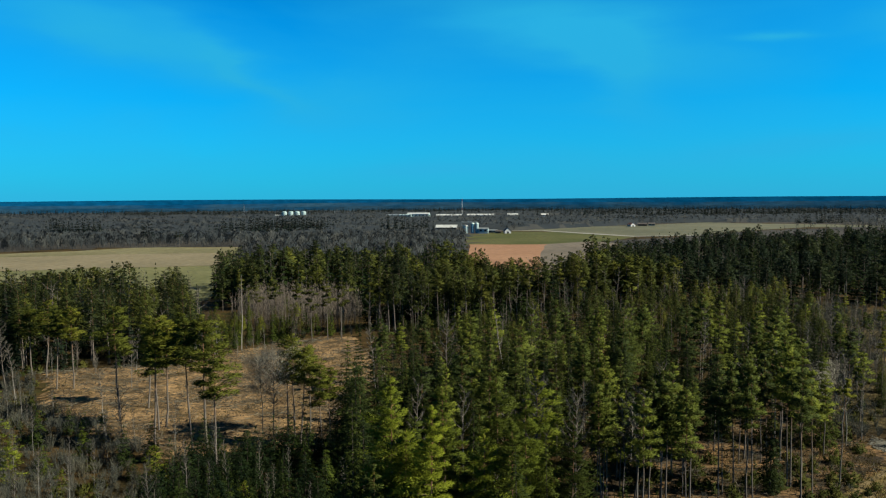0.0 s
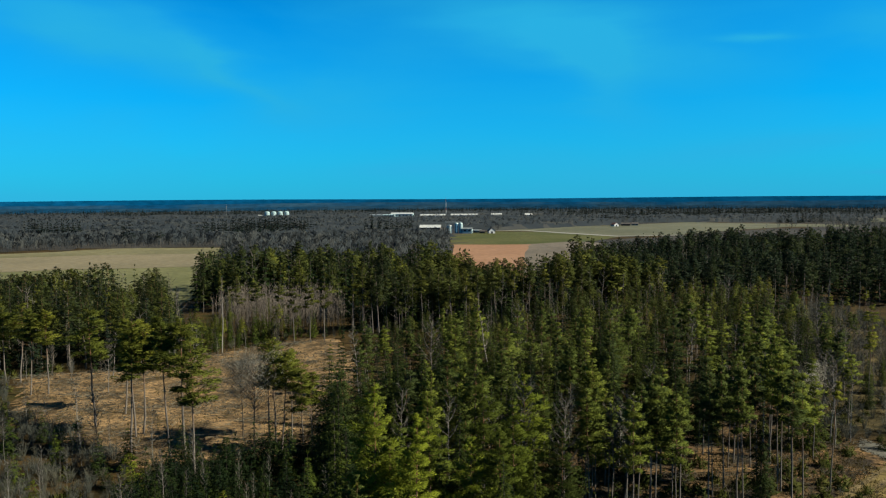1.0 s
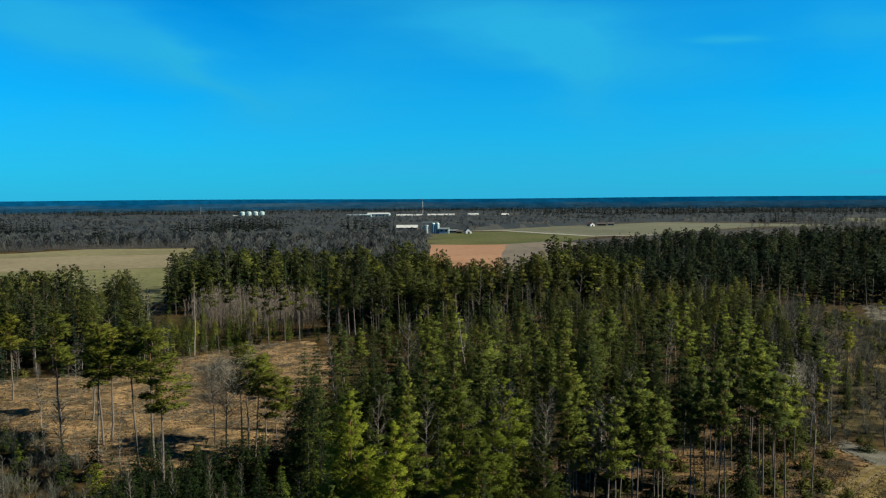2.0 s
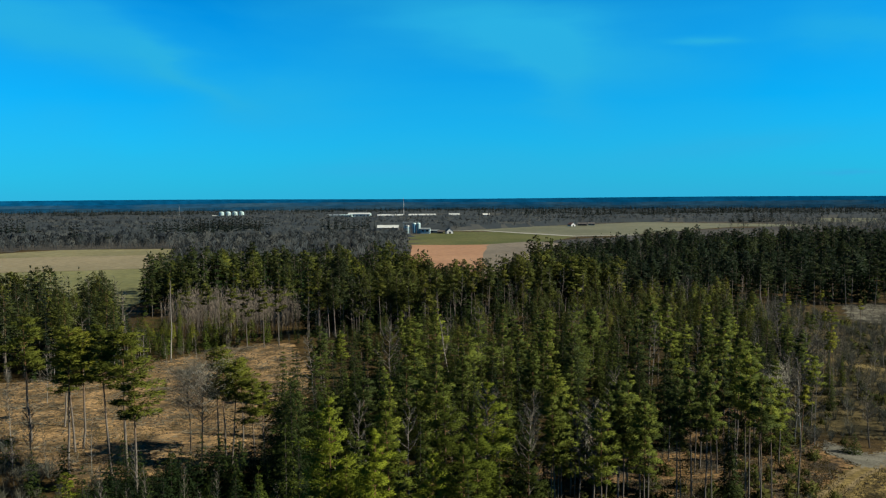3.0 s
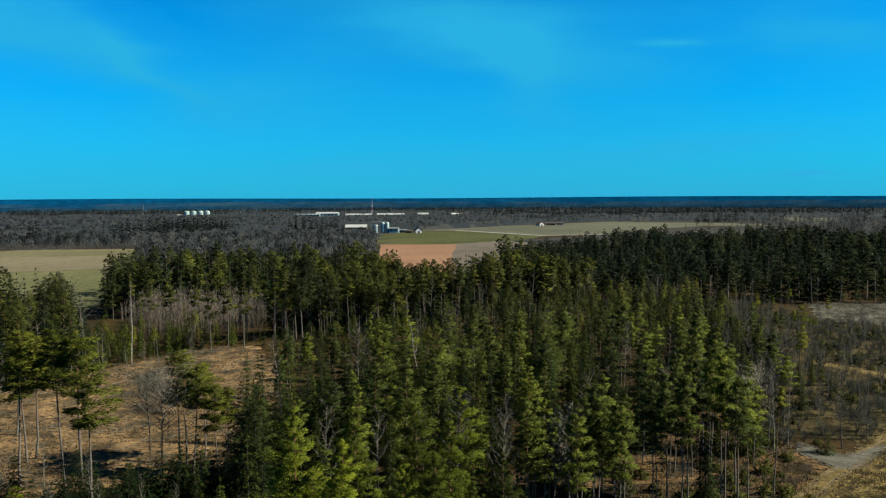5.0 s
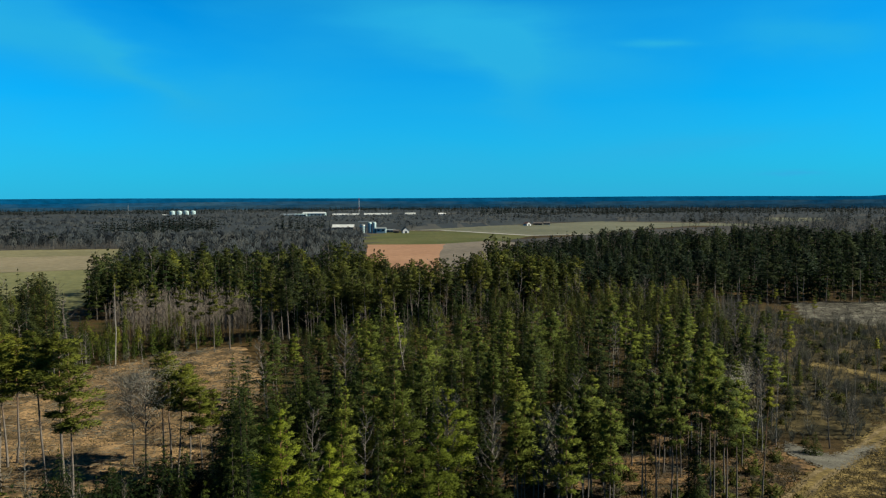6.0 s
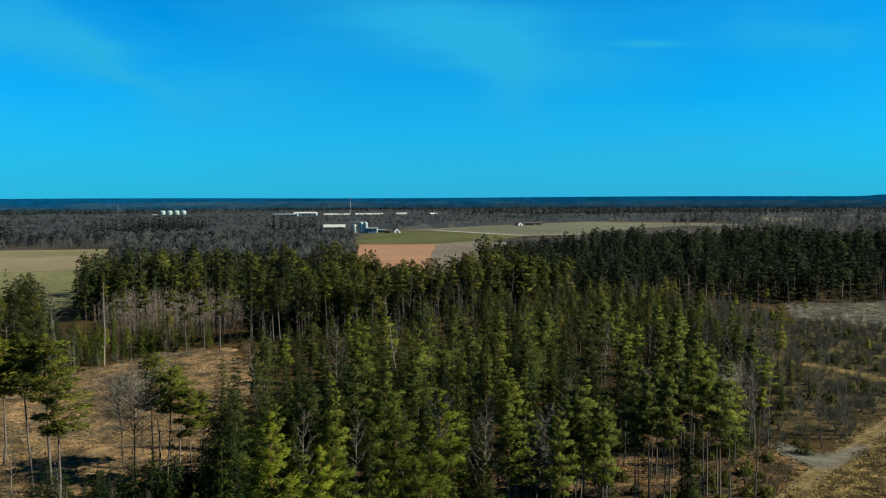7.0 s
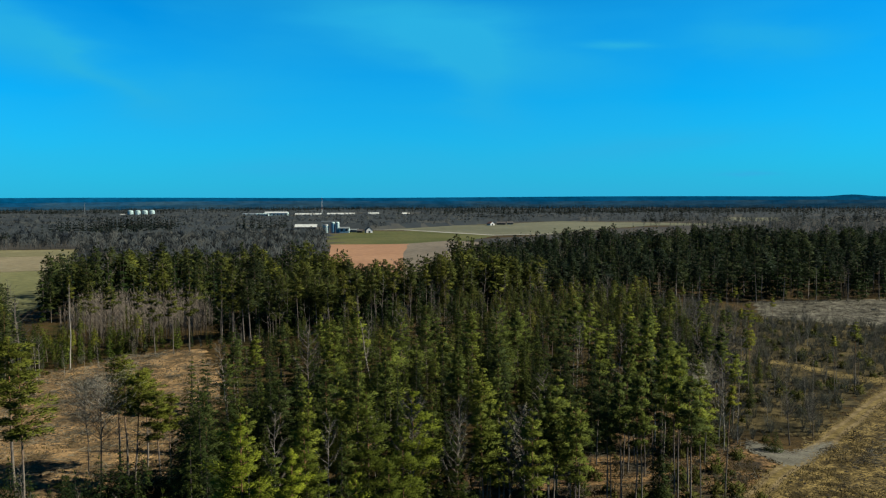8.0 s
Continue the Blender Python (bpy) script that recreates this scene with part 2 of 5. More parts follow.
# ---- mesh building ----
class Soup:
    """Vertices and triangles gathered as arrays, with a material number, a height value and a tint."""

    def __init__(self):
        self.v, self.f, self.m, self.h, self.d, self.n = [], [], [], [], [], 0

    def add(self, v, f, mat=0, h=None, d=None):
        v = np.asarray(v, float)
        if d is None:
            w = v[np.asarray(f, int)[:, :3]]
            d = np.zeros_like(v)
            np.add.at(d, np.asarray(f, int), np.cross(w[:, 1] - w[:, 0], w[:, 2] - w[:, 0])[:, None])
            d = unit(d)
        self.d.append(d)
        self.v.append(v)
        self.f.append(np.asarray(f, int) + self.n)
        self.m.append(np.full(len(f), mat))
        self.h.append(np.zeros(len(v)) if h is None else h)
        self.n += len(v)

    def tube(self, pts, radii, sides=5, mat=0, top=None):
        pts = np.asarray(pts, float)
        a = np.arange(sides) * 2 * np.pi / sides
        d = pts[-1] - pts[0]
        d = d / (np.linalg.norm(d) + 1e-9)
        u = np.cross(d, (0.31, 0.9, 0.2))
        u /= np.linalg.norm(u)
        w = np.cross(d, u)
        ring = np.cos(a)[:, None] * u + np.sin(a)[:, None] * w
        v = (pts[:, None] + np.asarray(radii)[:, None, None] * ring).reshape(-1, 3)
        k = len(pts)
        i, j = np.meshgrid(np.arange(k - 1), np.arange(sides), indexing="ij")
        p, q = i * sides + j, i * sides + (j + 1) % sides
        f = np.concatenate([np.stack([p, q, q + sides], -1).reshape(-1, 3), np.stack([p, q + sides, p + sides], -1).reshape(-1, 3)])
        self.add(v, f, mat, np.repeat(pts[:, 2] / (top or pts[-1, 2] or 1), sides), np.tile(ring, (k, 1)))

    def blades(self, base, way, length, width, rng, mat=0, face=None, soft=None, h=None):
        """One slim triangle from each base point along its way; face: the direction that its flat side looks to; soft: the normal of the tuft that it belongs to."""
        k = len(base)
        side = np.cross(way, rng.normal(size=(k, 3)) if face is None else face)
        side /= np.linalg.norm(side, axis=1, keepdims=True) + 1e-9
        length, width = np.broadcast_to(length, k)[:, None], np.broadcast_to(width, k)[:, None]
        v = np.stack([base - side * width / 2, base + side * width / 2, base + way * length], 1).reshape(-1, 3)
        self.add(v, np.arange(3 * k).reshape(-1, 3), mat, np.ones(3 * k) if h is None else np.repeat(h, 3), None if soft is None else np.repeat(soft, 3, 0))

    def arrays(self):
        return np.concatenate(self.v), np.concatenate(self.f), np.concatenate(self.m), np.concatenate(self.h)

    def normals(self):
        return np.concatenate(self.d)


def mesh_from(name, v, f, mats, m=None, h=None, tint=None, d=None):
    me = bpy.data.meshes.new(name)
    me.vertices.add(len(v))
    me.vertices.foreach_set("co", np.ascontiguousarray(v, np.float32).ravel())
    me.loops.add(len(f) * 3)
    me.loops.foreach_set("vertex_index", np.ascontiguousarray(f, np.int32).ravel())
    me.polygons.add(len(f))
    me.polygons.foreach_set("loop_start", np.arange(0, len(f) * 3, 3, dtype=np.int32))
    for mat in mats:
        me.materials.append(mat)
    if m is not None:
        me.polygons.foreach_set("material_index", np.ascontiguousarray(m, np.int32))
    for key, val in (("hz", h), ("tint", tint)):
        if val is not None:
            me.attributes.new(key, "FLOAT", "POINT").data.foreach_set("value", np.ascontiguousarray(val, np.float32))
    me.update(calc_edges=True)
    if d is not None:
        me.attributes.new("custom_normal", "FLOAT_VECTOR", "POINT").data.foreach_set("vector", np.ascontiguousarray(d, np.float32).ravel())
    return me


def unit(v):
    return v / (np.linalg.norm(v, axis=-1, keepdims=True) + 1e-9)


def trunk_line(rng, height, k=6, lean=0.02, wobble=0.08):
    z = np.linspace(0, height, k)
    tilt = rng.normal(size=2) * lean
    xy = tilt * z[:, None] + np.cumsum(rng.normal(size=(k, 2)) * wobble, 0)
    xy -= xy[0]
    return np.column_stack([xy, z])


def along(line, z):
    return np.stack([np.interp(z, line[:, 2], line[:, 0]), np.interp(z, line[:, 2], line[:, 1]), z], -1)


def puffs(c, rng, centre, axis, size, count, length, width, hub, droop=0.0, whole=0.6, hang=0.0):
    """Tufts of needles: blades over flattened lumps. axis: each lump's outward direction in plan; size: its half lengths outward, across and up; hang: how far the blades hang instead of lying flat."""
    k = len(centre)
    across = np.column_stack([-axis[:, 1], axis[:, 0], np.zeros(k)])
    i = np.repeat(np.arange(k), count)
    n = len(i)
    d = unit(rng.normal(size=(n, 3)) + (0.35, 0.0, 0.45))
    r = rng.uniform(0.5, 1.0, (n, 1)) ** 0.6
    q = d * r * size[i]
    base = centre[i] + axis[i] * q[:, :1] + across[i] * q[:, 1:2] + np.array([0, 0, 1.0]) * (q[:, 2:3] - droop * np.maximum(q[:, :1], 0))
    out = unit(axis[i] * d[:, :1] + across[i] * d[:, 1:2] + np.array([0, 0, 1.0]) * d[:, 2:3])
    way = unit(axis[i] * (0.7 - 0.6 * hang) + out * 0.45 + across[i] * np.sign(d[:, 1:2]) * (0.35 + 0.3 * hang) + np.array([0, 0, 0.12 - droop - 0.5 * hang]) + rng.normal(size=(n, 3)) * 0.3)
    soft = unit(out * (1.3 - whole) + unit(base - hub[i]) * whole + rng.normal(size=(n, 3)) * 0.2)
    grade = np.clip(size[:, 0] / size[:, 0].mean(), 0.5, 1.15)[i]
    base -= way * (length * grade * 0.4)[:, None]
    shade = rng.random(k)
    c.blades(base, way, length * grade * rng.uniform(0.7, 1.3, n), width * grade * rng.uniform(0.7, 1.3, n), rng, 1, unit(out * (1 - 0.5 * hang) + axis[i] * hang * 1.2 + rng.normal(size=(n, 3)) * 0.25), soft, shade[i])


def pine(rng, height=20.0, limbs=30, tufts=3, needles=40, length=0.45, width=0.15, bare=0.5, spread=2.6, sides=6, taper=0.7, full=0.34, whole=0.6):
    """Scots pine: tall bare trunk, irregular crown of soft tufts on each limb. Trunk is material 0, needles 1."""
    s, c = Soup(), Soup()
    line = trunk_line(rng, height, 7)
    s.tube(line, 0.0080 * height * np.linspace(1, 0.10, len(line)), sides, 0, height)
    lop, wave = rng.uniform(0, 6.28), rng.uniform(0, 6.28)
    centre, axis, size, hub = [], [], [], []
    for k in range(limbs):
        u = min(0.99, max(0.0, (k + (rng.uniform(-0.9, 1.9) if sides > 4 else rng.uniform(0.1, 0.9))) / limbs))
        z = height * (bare + (0.985 - bare) * u)
        a = k * 2.4 + rng.uniform(-0.6, 0.6)
        reach = spread * (1 - u) ** taper * min(1.0, 0.5 + 2.4 * u) * rng.uniform(0.42 if sides > 4 else 0.8, 1.18) + 0.22
        reach *= 1 + 0.2 * math.cos(a - lop) + 0.18 * math.sin(8 * u + wave + a)
        way = np.array([math.cos(a), math.sin(a), rng.uniform(-0.12, 0.15) + 0.55 * u * u])
        p0 = along(line, z)
        if sides > 4:
            s.tube([p0, p0 + way * reach * 0.9], [0.045, 0.012], 3, 0, height)
        for j in range(tufts):
            t = 0.25 + 0.72 * (j + rng.uniform(0.2, 0.9)) / tufts
            m = p0 + way * reach * t + np.array([-math.sin(a), math.cos(a), 0]) * rng.normal() * 0.28 * reach * t
            w = full * reach * rng.uniform(0.7, 1.25) + 0.14
            centre.append(m + (0, 0, 0.1 * reach * t))
            axis.append((math.cos(a), math.sin(a), 0.0))
            size.append((w * 1.15, w, w * (0.5 if sides > 4 else 0.85) + 0.06))
            hub.append(along(line, z - 0.9 - 0.5 * reach))
    puffs(c, rng, np.array(centre), np.array(axis), np.array(size), needles, length, width, np.array(hub), 0.0, whole, 0.0 if sides > 4 else 0.4)
    tip = along(line, height * 0.985)
    if sides > 4:
        c.blades(np.repeat(tip[None], 6, 0) - (0, 0, 0.3), unit(rng.normal(size=(6, 3)) * 0.3 + (0, 0, 1)), 0.45 + 0.3 * length, width * 0.6, rng, 1)
    # dead stubs below the crown
    for z in rng.uniform(0.55, 1.0, 5) * bare * height:
        a = rng.uniform(0, 6.3)
        p0 = along(line, z)
        s.tube([p0, p0 + np.array([math.cos(a), math.sin(a), -0.1]) * rng.uniform(0.4, 1.3)], [0.025, 0.008], 3, 0, height)
    return s, c


def spruce(rng, height=20.0, whorls=24, limbs=7, needles=18, length=0.5, width=0.17, bare=0.05, spread=2.7, sides=6, whole=0.6, hang=0.45):
    """Norway spruce: narrow pointed cone of drooping, layered branches."""
    s, c = Soup(), Soup()
    line = trunk_line(rng, height, 5, 0.008, 0.03)
    s.tube(line, 0.0080 * height * np.linspace(1, 0.06, len(line)), sides, 0, height)
    centre, axis, size, hub = [], [], [], []
    for w in range(whorls):
        u = (w + rng.uniform(-0.25, 0.25)) / whorls
        z = height * (bare + (0.985 - bare) * np.clip(u, 0, 1))
        r = spread * (1 - u) ** 0.95 * min(1.0, 0.65 + 1.8 * u) + 0.10
        k = max(3, int(limbs * (0.5 + 0.5 * (1 - u))))
        for a in rng.uniform(0, 6.283) + np.arange(k) * 6.283 / k + rng.normal(size=k) * 0.25:
            reach = r * rng.uniform(0.6, 1.2)
            ax = np.array([math.cos(a), math.sin(a), 0.0])
            centre.append(along(line, z) + ax * reach * 0.58 + (0, 0, -0.16 * reach))
            axis.append(ax)
            size.append((reach * 0.5 + 0.05, reach * 0.26 + 0.08, reach * 0.10 + 0.08))
            hub.append(along(line, max(0.0, z - 0.6 - 0.4 * reach)))
    puffs(c, rng, np.array(centre), np.array(axis), np.array(size), needles, length, width, np.array(hub), 0.32, whole, hang if sides > 4 else 0.8)
    tip = along(line, height * 0.97)
    c.blades(np.repeat(tip[None], 5, 0), unit(rng.normal(size=(5, 3)) * 0.2 + (0, 0, 1)), 0.5 + 0.4 * length, width * 0.6, rng, 1)
    return s, c


def bare_tree(rng, height=16.0, limbs=22, twigs=16, bare=0.35, spread=2.6, thick=1.0, sides=5, stems=1, fine=1.0):
    """Leafless birch or aspen: trunk, rising limbs, fine twigs."""
    s, c = Soup(), Soup()
    for k in range(stems):
        line = trunk_line(rng, height * (1 - 0.15 * k), 6, 0.03 + 0.05 * (stems > 1), 0.12)
        hh = line[-1, 2]
        s.tube(line, 0.0075 * hh * thick * np.linspace(1, 0.12, 6), sides, 0, height)
        for i in range(limbs):
            u = bare + (0.97 - bare) * (i + rng.random()) / limbs
            a = i * 2.4 + rng.uniform(-0.5, 0.5)
            reach = spread * (1.15 - u) ** 0.6 * rng.uniform(0.6, 1.2)
            p0 = along(line, u * hh)
            mid = p0 + np.array([math.cos(a), math.sin(a), 0.75]) * reach * 0.5
            p1 = mid + np.array([math.cos(a) * 0.7, math.sin(a) * 0.7, 1.0]) * reach * 0.6
            s.tube([p0, mid, p1], [0.045 * thick, 0.03 * thick, 0.012], 3, 0, height)
            t = rng.uniform(0.25, 1, twigs)
            base = np.where(t[:, None] < 0.5, p0 + (mid - p0) * 2 * t[:, None], mid + (p1 - mid) * (2 * t[:, None] - 1))
            wy = unit(np.array([math.cos(a), math.sin(a), 0.9]) + rng.normal(size=(twigs, 3)) * 0.6)
            c.blades(base, wy, rng.uniform(0.5, 1.3, twigs) * (0.35 + 0.1 * spread), 0.05 * fine, rng, 1)
    return s, c


def broad_tree(rng, height=16.0, limbs=30, twigs=120, bare=0.42, spread=4.2):
    """Leafless aspen with a rounded crown: forking limbs and a haze of fine twigs."""
    s, c = Soup(), Soup()
    line = trunk_line(rng, height * 0.9, 6, 0.02, 0.12)
    s.tube(line, 0.008 * height * np.linspace(1, 0.15, 6), 5, 0, height)
    for i in range(limbs):
        u = (i + rng.random()) / limbs
        a = i * 2.4 + rng.uniform(-0.5, 0.5)
        reach = spread * math.sin(math.pi * (0.18 + 0.72 * u)) * rng.uniform(0.7, 1.15)
        p0 = along(line, height * (bare + (0.88 - bare) * u))
        out = np.array([math.cos(a), math.sin(a), 0.0])
        mid = p0 + out * reach * 0.5 + (0, 0, 0.4 * reach)
        p1 = mid + out * reach * 0.45 + (0, 0, 0.35 * reach)
        s.tube([p0, mid, p1], [0.05, 0.03, 0.01], 3, 0, height)
        t = rng.uniform(0.2, 1.0, twigs)
        base = np.where(t[:, None] < 0.5, p0 + (mid - p0) * 2 * t[:, None], mid + (p1 - mid) * (2 * t[:, None] - 1)) + rng.normal(size=(twigs, 3)) * 0.16 * reach
        wy = unit(out * 0.6 + (0, 0, 0.7) + rng.normal(size=(twigs, 3)) * 0.6)
        c.blades(base, wy, rng.uniform(0.5, 1.2, twigs), 0.028, rng, 1, None, unit(out * 0.6 + (0, 0, 0.6) + rng.normal(size=(twigs, 3)) * 0.3))
    return s, c


def bush(rng, height=2.5, stems=26):
    s, c = Soup(), Soup()
    a = rng.uniform(0, 6.283, stems)
    out = rng.uniform(0.05, 0.55, stems)
    wy = unit(np.column_stack([np.cos(a) * out, np.sin(a) * out, np.ones(stems)]))
    base = np.column_stack([np.cos(a) * 0.25, np.sin(a) * 0.25, np.zeros(stems)]) * rng.uniform(0, 1, (stems, 1))
    ln = height * rng.uniform(0.6, 1.1, stems)
    c.blades(base, wy, ln, 0.05, rng, 0)
    for k in range(4):
        t = rng.uniform(0.3, 0.9, stems)
        c.blades(base + wy * (ln * t)[:, None], unit(wy + rng.normal(size=wy.shape) * 0.45), ln * 0.3, 0.045, rng, 0)
    return s, c


def ground_z(x, y):
    """Gentle relief near by, level far off."""
    x, y = np.asarray(x, float), np.asarray(y, float)
    fade = np.clip((380 - np.hypot(x, y)) / 80, 0, 1)
    z = 0.25 * np.sin(x * 0.11 + 0.6) * np.cos(y * 0.09) + 0.14 * np.sin(x * 0.31 + y * 0.23)
    return z * fade


def inside(poly, x, y):
    x, y = np.asarray(x, float), np.asarray(y, float)
    hit = np.zeros(x.shape, bool)
    for (x0, y0), (x1, y1) in zip(poly, poly[1:] + poly[:1]):
        if y0 != y1:
            hit ^= ((y0 > y) != (y1 > y)) & (x < (x1 - x0) * (y - y0) / (y1 - y0) + x0)
    return hit


def scatter(rng, poly, gap, avoid=(), tries=30):
    """Points at random in a plan polygon, no two nearer than gap."""
    px, py = zip(*poly)
    area = (max(px) - min(px)) * (max(py) - min(py))
    n = int(area / gap ** 2 * 2.2)
    x, y = rng.uniform(min(px), max(px), n), rng.uniform(min(py), max(py), n)
    keep = inside(poly, x, y)
    for other in avoid:
        keep &= ~inside(other, x, y)
    x, y = x[keep], y[keep]
    taken, out = {}, []
    for a, b in zip(x, y):
        i, j = int(a // gap), int(b // gap)
        if any((a - p) ** 2 + (b - q) ** 2 < gap * gap for di in (-1, 0, 1) for dj in (-1, 0, 1) for p, q in taken.get((i + di, j + dj), ())):
            continue
        taken.setdefault((i, j), []).append((a, b))
        out.append((a, b))
    return np.array(out).reshape(-1, 2)


def joined(name, forms, which, places, heights, widths, mats, rng, label, category):
    """Many trees in one object of kind stuff."""
    V, F, M, Hz, Ti, D, n = [], [], [], [], [], [], 0
    for k, (v, f, m, h, d) in enumerate(forms):
        sel = np.nonzero(which == k)[0]
        if not len(sel):
            continue
        a = rng.uniform(0, 6.283, len(sel))
        c, s = np.cos(a)[:, None], np.sin(a)[:, None]
        top = v[:, 2].max()
        sc = (heights[sel] / top)[:, None]
        w = widths[sel][:, None] * sc
        X = (v[:, 0] * c - v[:, 1] * s) * w + places[sel, 0:1]
        Y = (v[:, 0] * s + v[:, 1] * c) * w + places[sel, 1:2]
        Z = v[:, 2] * sc + ground_z(places[sel, 0], places[sel, 1])[:, None] - 0.1
        V.append(np.stack([X, Y, Z], -1).reshape(-1, 3))
        D.append(np.stack([d[:, 0] * c - d[:, 1] * s, d[:, 0] * s + d[:, 1] * c, np.broadcast_to(d[:, 2], X.shape)], -1).reshape(-1, 3))
        F.append((f[None] + (np.arange(len(sel)) * len(v))[:, None, None] + n).reshape(-1, 3))
        M.append(np.tile(m, len(sel)))
        Hz.append(np.tile(h, len(sel)))
        Ti.append(np.repeat(rng.random(len(sel)), len(v)))
        n += len(sel) * len(v)
    if not V:
        return None
    me = mesh_from(name, np.concatenate(V), np.concatenate(F), mats, np.concatenate(M), np.concatenate(Hz), np.concatenate(Ti), np.concatenate(D))
    return tagged(new(name, me), label, category, kind="stuff")


def both(pair):
    s, c = pair
    out = Soup()
    for soup in (s, c):
        if soup.n:
            v, f, m, h = soup.arrays()
            out.add(v, f, 0, h, soup.normals())
            out.m[-1] = m
    return (*out.arrays(), out.normals())


def tree_thing(name, pair, bark_mat, leaf_mat, label, category, group):
    """A tree as an Empty with a trunk and a crown."""
    ob = tagged(new(name), label, category, group)
    s, c = pair
    for part_name, soup, mat in (("trunk", s, bark_mat), ("crown", c, leaf_mat)):
        if soup.n:
            v, f, m, h = soup.arrays()
            p = new(part_name, mesh_from(name + "_" + part_name, v, f, [mat], None, h, None, soup.normals()))
            p.parent = ob
    return ob


def plant(protos, tops, places, rng, slim=(0.85, 1.15)):
    """Copies of the prototype trees at (x, y, height)."""
    for x, y, h in places:
        k = int(rng.integers(0, len(protos)))
        sc = h / tops[k]
        w = sc * rng.uniform(*slim)
        m = pose(x, y, float(ground_z(x, y)) - 0.1, rng.uniform(-1.5, 1.5), rng.uniform(-1.5, 1.5), rng.uniform(0, 360))
        ob = copy_thing(protos[k], m)
        ob.scale = (w, w, sc)


def part(name, bm, material, parent, label=""):
    me = bpy.data.meshes.new(name)
    bm.to_mesh(me)
    bm.free()
    me.materials.append(material)
    ob = new(name, me)
    ob.parent = parent
    if label:
        ob["label"] = label
    return ob


def box(x0, y0, z0, x1, y1, z1, bevel=0.0):
    bm = bmesh.new()
    bmesh.ops.create_cube(bm, size=1)
    for v in bm.verts:
        v.co = ((x0 + x1) / 2 + v.co.x * (x1 - x0), (y0 + y1) / 2 + v.co.y * (y1 - y0), (z0 + z1) / 2 + v.co.z * (z1 - z0))
    if bevel:
        bmesh.ops.bevel(bm, geom=bm.edges[:], offset=bevel, segments=1, affect="EDGES")
    return bm


# ---- plan ----
CLEARING = [(-104, 200), (-82, 208), (-62, 226), (-46, 247), (-30, 250), (-19, 205), (-19, 174), (-16, 138), (-37, 134), (-50, 130), (-70, 150), (-88, 166)]
FIELD_LEFT = [(-620, 520), (-378, 654), (-330, 685), (-292, 729), (-190, 729), (-150, 560), (-112, 400), (-105, 320), (-500, 330)]
FIELD_BROWN = [(25, 750), (99, 743), (74, 586), (55, 420), (12, 420)]
FIELD_GREY = [(90, 743), (152, 792), (172, 760), (138, 600), (104, 420), (45, 420), (66, 586)]
FIELD_GREEN = [(22, 752), (27, 955), (50, 985), (94, 1035), (150, 1025), (222, 880), (168, 785), (100, 742)]
FIELD_PALE = [(94, 1060), (150, 1045), (225, 880), (300, 905), (440, 1050), (530, 1120), (650, 1100), (660, 1190), (520, 1290), (465, 1359), (309, 1240), (231, 1190)]
FIELD_FAR = [(740, 1290), (850, 1260), (985, 1470), (870, 1520)]
FIELDS = [FIELD_LEFT, FIELD_BROWN, FIELD_GREY, FIELD_GREEN, FIELD_PALE, FIELD_FAR]
ROAD_FAR = [(88, 1056), (94, 1061), (140, 1056), (186, 964), (222, 890), (300, 900), (300, 893), (216, 878), (176, 955), (134, 1044)]
VILLAGE = [(-20, 985), (25, 960), (48, 960), (100, 980), (100, 1060), (30, 1180), (-20, 1180)]

# ---- ground ----
axis_x = np.unique(np.concatenate([np.arange(-300, 300, 3.0), np.arange(-4700, -300, 110.0), np.arange(300, 4710, 110.0)]))
axis_y = np.unique(np.concatenate([np.arange(60, 400, 3.0), np.arange(-700, 60, 40.0), np.arange(400, 4810, 110.0)]))
gx, gy = np.meshgrid(axis_x, axis_y, indexing="ij")
nx, ny = gx.shape
gv = np.stack([gx, gy, ground_z(gx, gy)], -1).reshape(-1, 3)
gi = (np.arange(nx - 1)[:, None] * ny + np.arange(ny - 1)).ravel()
gf = np.concatenate([np.stack([gi, gi + ny, gi + ny + 1], -1), np.stack([gi, gi + ny + 1, gi + 1], -1)])
M_GROUND, nt, b = blank("forest_floor", 0.95)
b.inputs["Specular IOR Level"].default_value = 0.06
tc = nt.nodes.new("ShaderNodeTexCoord")
n1 = noise_node(nt, 0.045, 5, 0.6, tc.outputs["Object"])
r1 = ramp(nt, [(0.36, (0.010, 0.009, 0.003)), (0.46, (0.020, 0.014, 0.005)), (0.56, (0.036, 0.024, 0.009)), (0.66, (0.020, 0.020, 0.006))])
nt.links.new(n1.outputs[0], r1.inputs[0])
n2 = noise_node(nt, 0.9, 6, 0.7, tc.outputs["Object"])
r2 = ramp(nt, [(0.3, (0.45, 0.45, 0.45)), (0.5, (0.9, 0.9, 0.9)), (0.72, (1.35, 1.3, 1.2))])
nt.links.new(n2.outputs[0], r2.inputs[0])
nt.links.new(mix_colour(nt, 1.0, r1.outputs[0], r2.outputs[0], "MULTIPLY"), b.inputs["Base Color"])
bp = nt.nodes.new("ShaderNodeBump")
bp.inputs["Strength"].default_value, bp.inputs["Distance"].default_value = 0.8, 0.4
nt.links.new(n2.outputs[0], bp.inputs["Height"])
nt.links.new(bp.outputs[0], b.inputs["Normal"])
ground = tagged(new("ground", mesh_from("ground", gv, gf, [M_GROUND])), "brown forest floor with dry grass and litter", "ground", kind="structure")


